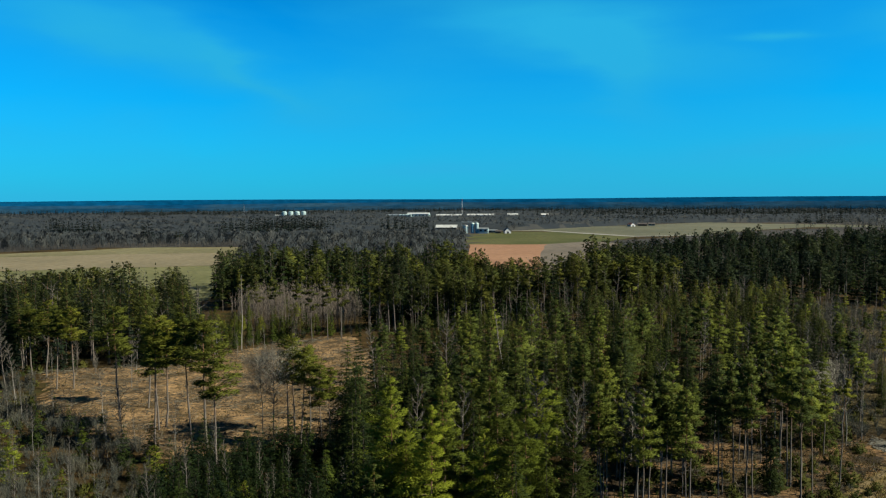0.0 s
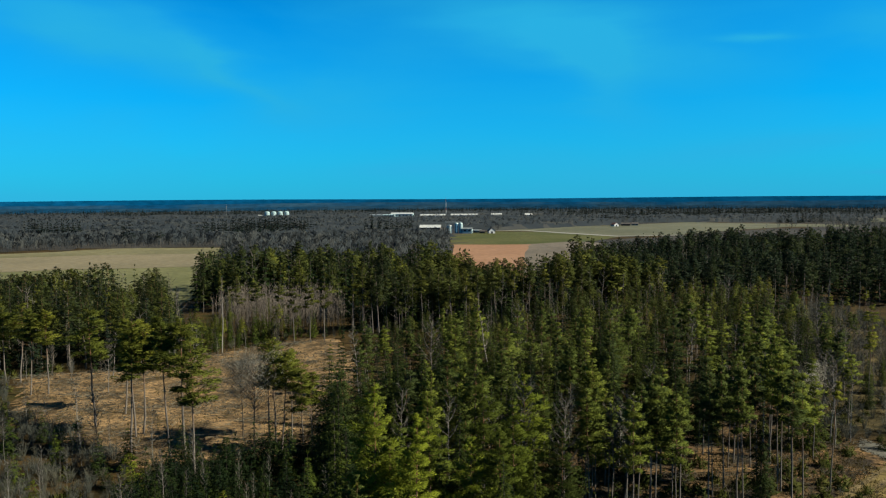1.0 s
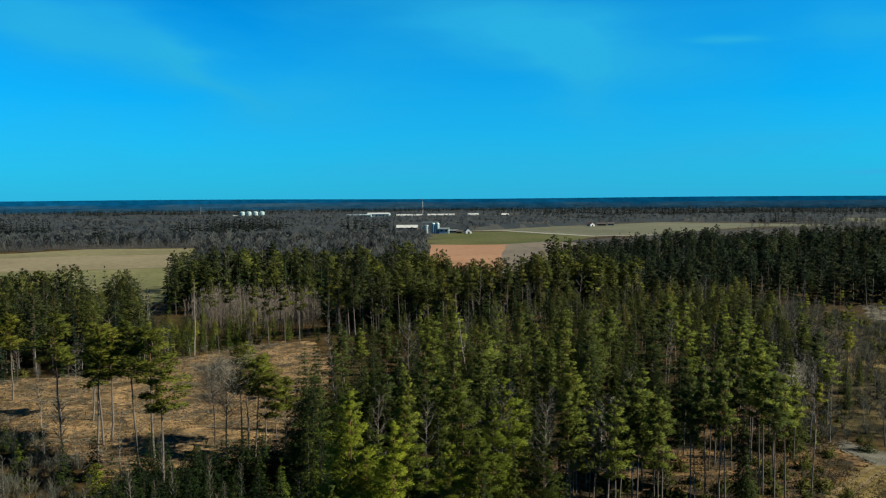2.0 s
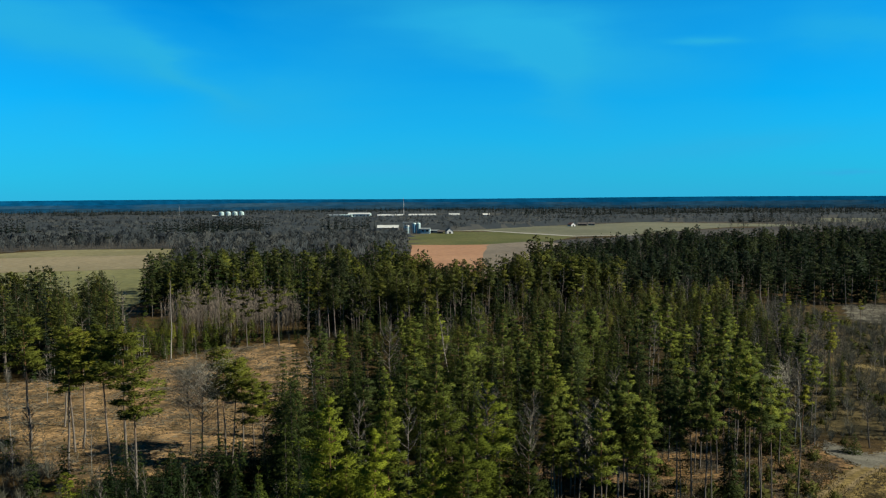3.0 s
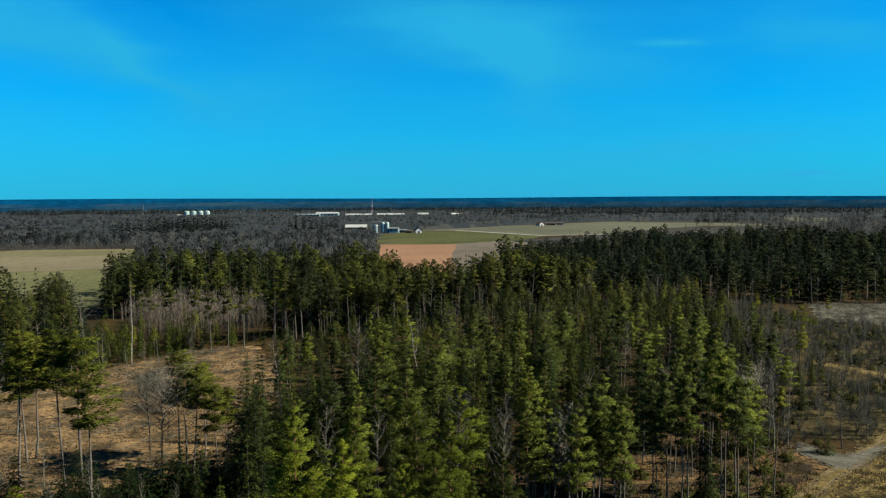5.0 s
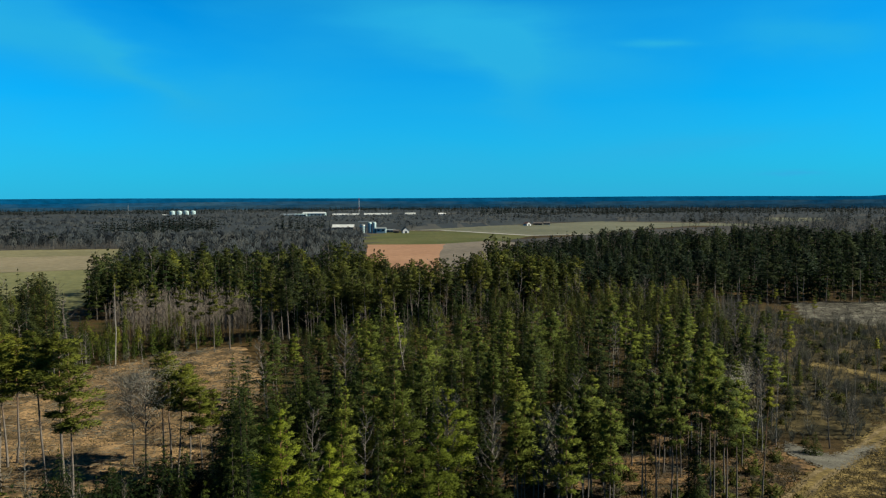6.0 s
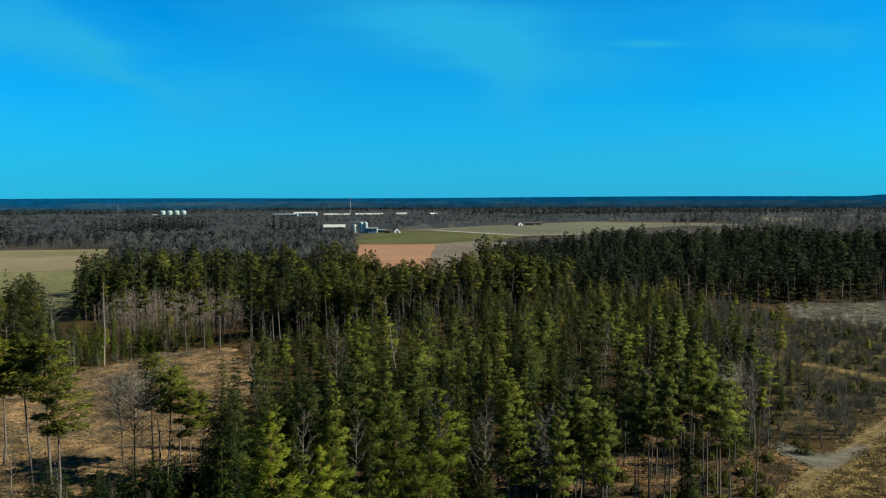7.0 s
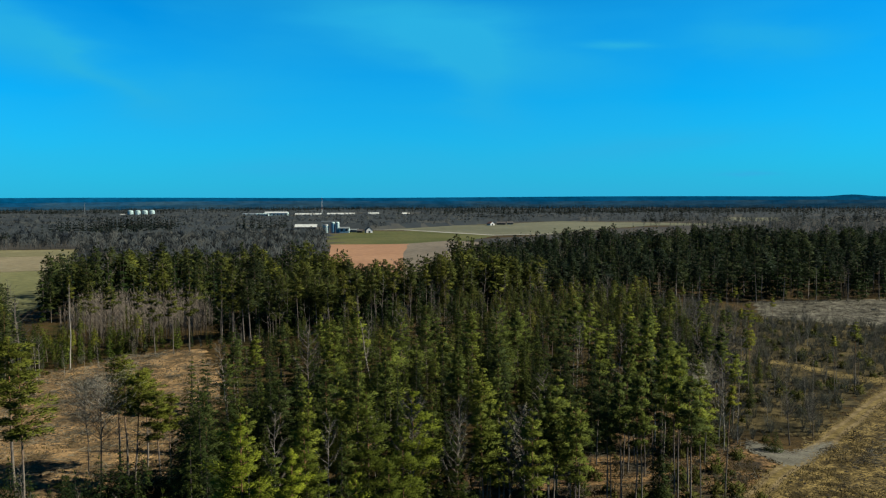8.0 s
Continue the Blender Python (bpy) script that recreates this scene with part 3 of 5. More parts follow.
def sheet(name, poly, lift, material, label, category="field", step=0.0, wob=0.0, seed=1):
    """A patch of land laid on the ground, with an uneven edge."""
    rng = np.random.default_rng(seed)
    pts = []
    for (x0, y0), (x1, y1) in zip(poly, poly[1:] + poly[:1]):
        k = max(1, int(math.hypot(x1 - x0, y1 - y0) / step)) if step else 1
        for t in np.arange(k) / k:
            pts.append((x0 + (x1 - x0) * t + rng.normal() * wob, y0 + (y1 - y0) * t + rng.normal() * wob))
    bm = bmesh.new()
    face = bm.faces.new([bm.verts.new((x, y, float(ground_z(x, y)) + lift)) for x, y in pts])
    bmesh.ops.triangulate(bm, faces=[face])
    me = bpy.data.meshes.new(name)
    bm.to_mesh(me)
    bm.free()
    me.materials.append(material)
    for p in me.polygons:
        if p.normal.z < 0:
            p.flip()
    return tagged(new(name, me), label, category, kind="structure")


M_STUBBLE = surface("stubble", (0.082, 0.079, 0.044), (0.103, 0.097, 0.056), 0.012, 0.95, 0.15, 0, 0.3)
M_TANFIELD = surface("tan_soil", (0.096, 0.086, 0.056), (0.117, 0.102, 0.068), 0.010, 0.95, 0.2, 0, 0.25)
M_GREENFIELD = surface("winter_crop", (0.0352, 0.0421, 0.0128), (0.0535, 0.0552, 0.0213), 0.010, 0.95, 0.2, 0, 0.3)
M_BROWNFIELD = surface("ploughed_soil", (0.140, 0.080, 0.050), (0.165, 0.098, 0.062), 0.010, 0.95, 0.2, 0, 0.2)
M_GREYFIELD = surface("grey_meadow", (0.070, 0.062, 0.052), (0.092, 0.081, 0.066), 0.012, 0.95, 0.2, 0, 0.3)
M_PALEFIELD = surface("pale_meadow", (0.056, 0.060, 0.042), (0.076, 0.079, 0.056), 0.006, 0.95, 0.1, 0, 0.25)
M_SPRINGCROP = surface("pale_spring_crop", (0.066, 0.070, 0.032), (0.090, 0.091, 0.044), 0.012, 0.95, 0.2, 0, 0.3)
sheet("field_stubble", FIELD_LEFT, 0.10, M_SPRINGCROP, "pale green winter crop field beside the woods", step=25, wob=2)
sheet("field_verge", [(-378, 652), (-330, 683), (-292, 727), (-192, 727), (-180, 655), (-275, 642), (-358, 616), (-560, 520), (-610, 524)], 0.20, M_STUBBLE, "pale stubble strip along the woods", step=25, wob=1.5)
sheet("field_tan", [(-355, 612), (-275, 638), (-182, 651), (-152, 525), (-245, 505), (-300, 485), (-480, 400), (-540, 520)], 0.25, M_TANFIELD, "tan strip of bare dry soil", step=25, wob=1.5)
sheet("field_brown", FIELD_BROWN, 0.10, M_BROWNFIELD, "reddish-brown ploughed field", step=25, wob=1.5)
sheet("field_grey", FIELD_GREY, 0.07, M_GREYFIELD, "grey-beige dry meadow", step=25, wob=1.5)
sheet("field_green", FIELD_GREEN, 0.05, M_GREENFIELD, "dull green crop field below the farm", step=25, wob=2)
sheet("field_pale", FIELD_PALE, 0.14, M_PALEFIELD, "wide pale green spring meadow", step=25, wob=3)
sheet("field_far", FIELD_FAR, 0.12, M_PALEFIELD, "distant pale green meadow", step=25, wob=3)

M_PAVED = surface("pale_road", (0.151, 0.149, 0.142), (0.180, 0.179, 0.173), 0.05, 0.9, 0.5, 0, 0.2)
sheet("road_far", ROAD_FAR, 0.3, M_PAVED, "pale gravel village road between meadows", "road", step=20)
M_ROAD = surface("sandy_road", (0.056, 0.043, 0.016), (0.108, 0.084, 0.034), 0.22, 0.95, 1.6, 0.06, 0.45)
M_GRAVEL = surface("grey_gravel", (0.0575, 0.0575, 0.0494), (0.0920, 0.0909, 0.0794), 0.25, 0.95, 3.0, 0.05, 0.4)
M_LITTER = surface("cut_litter", (0.054, 0.039, 0.021), (0.178, 0.118, 0.060), 0.16, 0.95, 1.3, 0.3, 0.65)
M_SLASH = surface("grey_slash", (0.030, 0.030, 0.025), (0.105, 0.102, 0.085), 0.22, 0.95, 1.4, 0.3, 0.7)


def draped(name, poly, lift, material, label, category, cell=2.0, wob=0.8, seed=3):
    """A fine patch that follows the ground's relief, with a ragged edge."""
    rng = np.random.default_rng(seed)
    px, py = zip(*poly)
    xs, ys = np.arange(min(px) - cell, max(px) + 2 * cell, cell), np.arange(min(py) - cell, max(py) + 2 * cell, cell)
    X, Y = np.meshgrid(xs, ys, indexing="ij")
    X = X + rng.uniform(-0.3, 0.3, X.shape) * cell
    Y = Y + rng.uniform(-0.3, 0.3, Y.shape) * cell
    k = len(ys)
    v = np.stack([X, Y, ground_z(X, Y) + lift], -1).reshape(-1, 3)
    i = (np.arange(len(xs) - 1)[:, None] * k + np.arange(k - 1)).ravel()
    f = np.concatenate([np.stack([i, i + k, i + k + 1], -1), np.stack([i, i + k + 1, i + 1], -1)])
    c = v[f].mean(1)
    f = f[inside(poly, c[:, 0] + rng.normal(size=len(c)) * wob, c[:, 1] + rng.normal(size=len(c)) * wob)]
    used, inv = np.unique(f, return_inverse=True)
    return tagged(new(name, mesh_from(name, v[used], inv.reshape(-1, 3), [material])), label, category, kind="structure")


ROAD_LEFT = [(50, 100), (62.6, 116.4), (70.1, 122.4), (79.1, 129.2), (87.1, 135.1), (97.9, 143.6), (109.3, 151.9), (120.5, 160.9), (136.4, 173.4), (165, 198), (195, 222), (230, 250)]
ROAD_RIGHT = [(56, 97), (67.7, 115.4), (75.2, 121.9), (82.6, 127.4), (93.1, 134.9), (103.2, 142.5), (114.3, 150.9), (123.3, 158), (157, 180), (190, 205), (222, 230), (236, 243)]
ROAD = ROAD_LEFT + ROAD_RIGHT[::-1]
GRAVEL = [(79.7, 141.4), (81.7, 137.1), (83.6, 133.3), (88.1, 134.9), (92.3, 137.7), (95.8, 138), (91.1, 133.7), (84.1, 129.4), (79.6, 126.9), (78.3, 128.8), (77.9, 132.9), (76.9, 136.1)]
TRACK = [(141.5, 179.4), (136.3, 180.4), (134.1, 187.8), (131.9, 193.6), (128.6, 198.5), (125, 205.8), (121.6, 214.4), (118.2, 208.7), (121.2, 199.9), (124.8, 192.9), (128, 188.3), (129.9, 182.3), (133, 176.3), (136.4, 173.4)]
CUT = [(166, 268), (188, 312), (260, 305), (340, 300), (340, 250), (240, 225), (200, 240)]
VERGE = [(x - 0.8, y + 0.8) for x, y in ROAD_RIGHT]
CUT_NEAR = VERGE + [(250, 215), (230, 100), (62, 60)]
ROADSIDE = VERGE[:-2] + [(225, 205), (165, 125), (118, 88), (62, 90)]
draped("clearing_floor", CLEARING, 0.08, M_LITTER, "felled clearing floor of orange-brown litter and slash", "clearing")
draped("cutover", CUT, 0.08, M_SLASH, "grey cutover covered in old slash", "clearing", 2.5)
M_TANGRASS = surface("tan_grass_and_soil", (0.030, 0.023, 0.009), (0.135, 0.103, 0.040), 0.35, 0.95, 2.2, 0.35, 0.8)
draped("cutover_roadside", CUT_NEAR, 0.08, M_TANGRASS, "roadside cutover with tan grass and debris", "clearing", 1.2, 0.9)
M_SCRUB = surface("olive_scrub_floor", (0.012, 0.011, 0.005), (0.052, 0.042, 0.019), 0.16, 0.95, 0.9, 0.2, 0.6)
RIGHT_SCRUB = [(66, 130), (79, 156), (96, 184), (98, 215), (110, 306), (166, 312), (168, 270), (200, 242), (228, 240), (178, 205), (138, 176), (110, 154), (92, 141), (80, 150)]
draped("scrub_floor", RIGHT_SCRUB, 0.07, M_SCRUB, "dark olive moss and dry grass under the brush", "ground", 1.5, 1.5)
M_STANDFLOOR = surface("pine_stand_floor", (0.020, 0.016, 0.011), (0.115, 0.072, 0.034), 0.16, 0.95, 1.2, 0.35, 0.6)
draped("stand_floor", [(14, 92), (50, 92), (62, 104), (70, 121), (78, 129), (75, 138), (80, 150), (74, 166), (52, 168), (34, 150), (22, 128)], 0.075, M_STANDFLOOR, "orange-brown needle litter and dark moss under the pines", "ground", 1.2, 1.5)
draped("track", TRACK, 0.11, M_ROAD, "narrow sandy track through the brush", "track", 0.5, 0.9)
draped("road", ROAD, 0.11, M_ROAD, "sandy dirt forest road with wheel ruts", "road", 0.4, 0.45)
M_RUT = surface("packed_sand", (0.074, 0.057, 0.029), (0.120, 0.095, 0.052), 0.3, 0.95, 1.8, 0.04, 0.4)
centre = [((a[0] + c[0]) / 2, (a[1] + c[1]) / 2) for a, c in zip(ROAD_LEFT, ROAD_RIGHT)]
for off in (-1.0, 1.0):
    rims = []
    for wide in (-0.42, 0.42):
        rim = []
        for (x0, y0), (x1, y1) in zip(centre, centre[1:]):
            d = math.hypot(x1 - x0, y1 - y0)
            rim.append((x0 - (y1 - y0) / d * (off + wide), y0 + (x1 - x0) / d * (off + wide)))
        rims.append(rim)
    draped("wheel_rut", rims[0] + rims[1][::-1], 0.125, M_RUT, "pale packed wheel rut in the sandy road", "road", 0.25, 0.12)
draped("gravel_apron", GRAVEL, 0.14, M_GRAVEL, "grey gravel turning place beside the road", "road", 0.3, 0.6)

# ---- slash and stumps ----
db = np.random.default_rng(51)


def debris(name, poly, count, label, low=0.6, high=3.0, heaps=0):
    """Cut branches and tops left on the ground, some in heaps."""
    px, py = zip(*poly)
    x, y = db.uniform(min(px), max(px), count * 3), db.uniform(min(py), max(py), count * 3)
    k = inside(poly, x, y)
    x, y = x[k][:count], y[k][:count]
    z = ground_z(x, y) + 0.12
    if heaps:
        c = db.integers(0, len(x), heaps)
        pick = db.random(len(x)) < 0.45
        near = c[db.integers(0, heaps, len(x))]
        ang = db.normal(size=(len(x), 2)) * (2.6, 0.9)
        x, y = np.where(pick, x[near] + ang[:, 0], x), np.where(pick, y[near] + ang[:, 1], y)
        z = ground_z(x, y) + np.where(pick, db.uniform(0.1, 0.8, len(x)), 0.12)
    s = Soup()
    a = db.uniform(0, 6.283, len(x))
    way = unit(np.column_stack([np.cos(a), np.sin(a) * 0.6, db.normal(size=len(x)) * 0.18]))
    base = np.column_stack([x, y, z])
    for f in ((0, 0, 1.0), (0.3, -1.0, 0.2)):
        s.blades(base, way, db.uniform(low, high, len(x)), db.uniform(0.03, 0.12, len(x)), db, 0, np.tile(f, (len(x), 1)))
    v, f, m, h = s.arrays()
    return tagged(new(name, mesh_from(name, v, f, [M_SLASHWOOD])), label, "debris", kind="stuff")


M_SLASHWOOD = foliage("weathered_slash", [(0.0, (0.0517, 0.0460, 0.0341)), (1.0, (0.1380, 0.1288, 0.1034))], 0.0, 0.25)
debris("clearing_slash", CLEARING, 11000, "scattered cut branches on the felled clearing", heaps=90)
debris("cutover_slash", CUT, 13000, "dense grey branches on the old cutover", 0.8, 3.0, heaps=150)
debris("roadside_slash", ROADSIDE, 15000, "branches and debris on the roadside cutover", 0.3, 1.8, heaps=260)
debris("stand_litter", [(18, 98), (56, 100), (68, 121), (80, 150), (60, 152), (28, 128)], 5000, "fallen branches on the pine stand floor", 0.4, 2.4, heaps=60)
debris("roadside_windrow", [(90, 126), (128, 152), (146, 166), (152, 163), (134, 147), (96, 120)], 4200, "windrow of grey slash along the road", 0.4, 1.8, heaps=60)


def clods(name, poly, count, label):
    """Small lumps of dark soil and stone."""
    px, py = zip(*poly)
    x, y = db.uniform(min(px), max(px), count * 3), db.uniform(min(py), max(py), count * 3)
    k = inside(poly, x, y)
    x, y = x[k], y[k]
    lump = np.array([noise.noise(Vector((a * 0.16, c * 0.16, 2.2))) for a, c in zip(x, y)])
    x, y = x[lump > -0.05][:count], y[lump > -0.05][:count]
    n = len(x)
    r = db.uniform(0.10, 0.42, n) * db.uniform(0.6, 1.0, n)
    ring = np.array([(1, 0, 0), (0.3, 0.95, 0), (-0.8, 0.6, 0), (-0.8, -0.6, 0), (0.3, -0.95, 0), (0.1, 0.1, 0.9)])
    v = ring[None] * r[:, None, None] * db.uniform(0.7, 1.3, (n, 6, 3)) + np.column_stack([x, y, ground_z(x, y) + 0.04])[:, None]
    f = np.array([(k, (k + 1) % 5, 5) for k in range(5)])
    return tagged(new(name, mesh_from(name, v.reshape(-1, 3), (f[None] + 6 * np.arange(n)[:, None, None]).reshape(-1, 3), [M_CLOD])), label, "debris", kind="stuff")


M_CLOD = foliage("soil_clods", [(0.0, (0.016, 0.013, 0.009)), (1.0, (0.045, 0.038, 0.030))], 0.0, 0.5)
clods("roadside_clods", ROADSIDE, 5200, "dark clods of soil and stones on the roadside cutover")
clods("clearing_clods", CLEARING, 2200, "dark clods and stumps on the felled clearing")
clods("cutover_clods", CUT, 3500, "dark clods and stumps on the old cutover")


def grass(name, poly, count, label):
    """Dry tufts of tan grass."""
    px, py = zip(*poly)
    x, y = db.uniform(min(px), max(px), count * 3), db.uniform(min(py), max(py), count * 3)
    k = inside(poly, x, y)
    x, y = x[k], y[k]
    lump = np.array([noise.noise(Vector((a * 0.12, c * 0.12, 7.7))) for a, c in zip(x, y)])
    x, y = x[lump > 0.0][:count], y[lump > 0.0][:count]
    n = len(x)
    s = Soup()
    s.blades(np.column_stack([x, y, ground_z(x, y)]), unit(db.normal(size=(n, 3)) * 0.5 + (0, 0, 1)), db.uniform(0.25, 0.7, n), 0.16, db, 0)
    v, f, m, h = s.arrays()
    return tagged(new(name, mesh_from(name, v, f, [M_TUFT])), label, "grass", kind="stuff")


M_TUFT = foliage("dry_tufts", [(0.0, (0.060, 0.047, 0.016)), (1.0, (0.105, 0.082, 0.032))], 0.3, 0.6)
grass("clearing_grass", CLEARING, 9000, "dry tan grass tufts on the clearing")
grass("stand_grass", [(20, 96), (58, 98), (72, 122), (78, 130), (80, 150), (70, 162), (50, 160), (28, 128)], 12000, "dry grass and low growth on the pine stand floor")
grass("brush_grass", RIGHT_SCRUB, 30000, "dry olive grass between the brush")
grass("roadside_grass", ROADSIDE, 42000, "dry tan grass tufts on the roadside cutover")

# ---- trees: prototypes ----
rng = np.random.default_rng(7)
PINE_TOPS, SPRUCE_TOPS, BARE_TOPS = [20.0] * 5, [20.0] * 4, [16.0] * 5
PINE_LABEL, LEAFY_LABEL = "tall Scots pine with a bare trunk and green crown", "bushy Scots pine with a full yellow-green crown"
pines = [tree_thing("pine", pine(rng, 20.0, 32, 4, 42, 0.44, 0.15, q, w, 6, 0.72, 0.30), M_PINEBARK, M_FORESTPINE, PINE_LABEL, "pine tree", "forest pines")
         for q, w in ((0.46, 3.1), (0.42, 3.0), (0.52, 2.8), (0.38, 3.1), (0.44, 3.4))]
slim_pines = [tree_thing("pine", pine(rng, 20.0, 24, 4, 36, 0.42, 0.14, q, w, 6, 0.68), M_PINEBARK, M_FORESTPINE, PINE_LABEL, "pine tree", "forest pines")
              for q, w in ((0.50, 2.4), (0.56, 2.3), (0.44, 2.2), (0.52, 2.6))]
old_pines = [tree_thing("pine", pine(rng, 20.0, 26, 4, 44, 0.42, 0.14, q, w, 6, 0.5), M_PINEBARK, M_STANDPINE, "tall old Scots pine spared on the felled clearing", "pine tree", "clearing pines")
             for q, w in ((0.58, 2.5), (0.52, 2.7), (0.63, 2.4), (0.55, 2.9))]
leafy_pines = [tree_thing("pine", pine(rng, 20.0, 44, 4, 42, 0.46, 0.16, q, w, 6, 0.85), M_PINEBARK, M_FORESTPINE, LEAFY_LABEL, "pine tree", "forest pines")
               for q, w in ((0.12, 4.8), (0.18, 4.3), (0.08, 4.5))]
near_pines = [tree_thing("pine", pine(rng, 20.0, 60, 7, 46, 0.34, 0.11, q, w, 6, 0.8, 0.22), M_PINEBARK, M_PINE, LEAFY_LABEL, "pine tree", "forest pines")
              for q, w in ((0.10, 5.4), (0.14, 4.9), (0.06, 5.2))]
spruces = [tree_thing("spruce", spruce(rng, 20.0, 28, 9, 30, 0.46, 0.16, 0.04, w), M_SPRUCEBARK, M_SPRUCE, "dark narrow Norway spruce", "spruce tree", "forest spruces")
           for w in (3.3, 3.7, 3.0, 4.0)]
bares = [tree_thing("birch", bare_tree(rng, 16.0, 22, 34, q, w, fine=1.35), M_BIRCHBARK, M_TWIG, "leafless pale birch with fine twigs", "birch tree", "bare birches")
         for q, w in ((0.35, 2.4), (0.45, 1.8), (0.3, 2.8))]
bares += [tree_thing("aspen", bare_tree(rng, 16.0, 28, 40, 0.35, w, 1.3, fine=1.35), M_GREYBARK, M_TWIG, "leafless grey aspen with spreading limbs", "aspen tree", "bare aspens") for w in (2.8, 3.2)]
high_pines = [tree_thing("pine", pine(rng, 20.0, 14, 3, 32, 0.38, 0.12, q, w, 6, 0.6), M_PINEBARK, M_STANDPINE, "thin tall pine with a long bare trunk and tiny crown", "pine tree", "forest pines")
              for q, w in ((0.76, 1.5), (0.70, 1.8), (0.82, 1.2))]
wide_bares = [tree_thing("aspen", broad_tree(rng, 16.0, 34, 150, q, w), M_GREYBARK, M_PALETWIG, "leafless pale grey aspen with a broad dense twig crown", "aspen tree", "bare aspens") for q, w in ((0.40, 5.4), (0.46, 4.6))]
pale_birches = [tree_thing("birch", broad_tree(rng, 16.0, 20, 40, 0.25, w), M_WHITEBARK, M_PALETWIG, "leafless white-stemmed birch with forked limbs", "birch tree", "bare birches") for w in (3.0, 3.6)]
small_spruces = [tree_thing("young_spruce", spruce(rng, 6.0, 12, 8, 18, 0.30, 0.12, 0.02, w), M_SPRUCEBARK, M_YOUNGSPRUCE, "young dense spruce sapling", "spruce tree", "young spruces") for w in (1.5, 1.9)]
# same young spruce with the thicket's shade put into its needle colour
shade_spruces = [tree_thing("young_spruce", spruce(rng, 6.0, 12, 8, 18, 0.32, 0.13, 0.02, w), M_SPRUCEBARK, M_WOODSPRUCE, "young dense spruce in the thicket, coloured dark for its shade", "spruce tree", "young spruces") for w in (1.9, 2.3)]
small_pines = [tree_thing("young_pine", pine(rng, 6.0, 24, 2, 24, 0.30, 0.11, 0.03, w), M_PINEBARK, M_PINE, "young bushy bright green pine", "pine tree", "young pines") for w in (1.6, 2.0)]
edge_pines = [tree_thing("pine", pine(rng, 20.0, 14, 3, 24, 0.6, 0.25, 0.55, 3.0), M_STANDBARK, M_DARKPINE, "lone dark pine with a pale trunk beside the field", "pine tree", "field pines")]
tall_pines = [tree_thing("pine", pine(rng, 20.0, 18, 3, 30, 0.55, 0.22, q, w), M_STANDBARK, leaf, "tall slender pine with a long pale trunk at the wood's edge", "pine tree", "edge pines") for leaf in (M_GAPPINE, M_DARKPINE) for q, w in ((0.56, 2.7), (0.64, 2.5), (0.50, 2.9))]
PROTOS = tall_pines + edge_pines + high_pines + wide_bares + pale_birches + old_pines + shade_spruces + small_pines + pines + slim_pines + leafy_pines + near_pines + spruces + bares + small_spruces

CLEARING_PINES = [(-66.4, 154.9, 24), (-51.8, 135.2, 24), (-55.2, 150.0, 22), (-55.9, 148.1, 21), (-45.4, 136.0, 25), (-42.7, 136.0, 24.5), (-37.8, 125.0, 22.5), (-64.3, 164.6, 20), (-27.8, 140.6, 20.5), (-26.0, 136.3, 19), (-29.7, 144.0, 19), (-26.0, 146.4, 17), (-21.8, 134.7, 16.5), (-20.6, 137.8, 15), (-92.5, 181.1, 20), (-88.4, 181.0, 20), (-106.3, 196.2, 18), (-101.0, 192.9, 20)]
CLEARING_BARE = [(-65.3, 145.4, 13), (-74.9, 181.8, 12), (-80.6, 198.7, 12), (-104.8, 181.4, 17), (-93.7, 166.2, 14), (-58.7, 138.5, 11), (-48.2, 135.2, 9)]
FRONT_SPRUCE = [(-18.6, 141, 20), (-16.2, 128, 19), (-13.5, 117, 21), (-17.5, 152, 18), (-10.7, 87.7, 23), (-14.8, 137.6, 20), (-11.0, 130.9, 21), (-7.1, 136.2, 20), (-5.4, 145.0, 20), (1.6, 146.1, 19), (39.6, 140.4, 20), (32.8, 136.0, 20), (73.9, 149.9, 17), (3.7, 99.3, 20), (-1.6, 146.9, 18), (31.1, 167.7, 19), (65.9, 172.8, 18), (19.0, 146.2, 18)]
FRONT_PINE = [(-6.3, 91.3, 24), (-1.9, 84.4, 22), (0.0, 91.4, 22), (8.0, 129.4, 20), (16.1, 160.2, 20), (20.6, 178.9, 20), (28.0, 188.7, 20), (35.4, 173.6, 20), (43.9, 188.0, 20), (36.3, 120.5, 19), (51.1, 160.4, 20), (63.2, 187.8, 22), (57.5, 160.1, 20), (51.3, 129.2, 19), (65.7, 159.8, 20), (76.4, 176.5, 20), (69.4, 152.3, 20), (65.1, 138.2, 19), (7.6, 108.2, 21), (10.2, 95.2, 21), (14.0, 114.5, 20), (15.9, 93.9, 17), (22.9, 110.1, 18), (27.1, 102.7, 19), (32.1, 112.0, 20), (34.1, 106.5, 18), (57.2, 128.5, 22), (4.8, 86.3, 19), (7.7, 86.2, 20), (-4.4, 88.7, 18)]
RIGHT_PINE = [(22.7, 112.1, 18), (23.4, 111.4, 17), (24.2, 112.3, 18), (30.1, 110.9, 19), (32.2, 111.7, 20), (32.7, 111.3, 20), (35.7, 112.9, 18), (36.1, 110.8, 19), (40.9, 112.4, 20), (41.7, 112.9, 18), (44.6, 116.2, 20), (49.5, 127.0, 20), (44.8, 111.7, 21), (45.5, 111.1, 21), (53.2, 126.9, 19), (51.2, 119.7, 21), (53.1, 116.8, 23), (53.6, 116.7, 22), (52.4, 110.5, 21), (55.3, 113.1, 20), (59.1, 133.2, 20), (47.6, 133.4, 18), (54.3, 133.3, 19)]
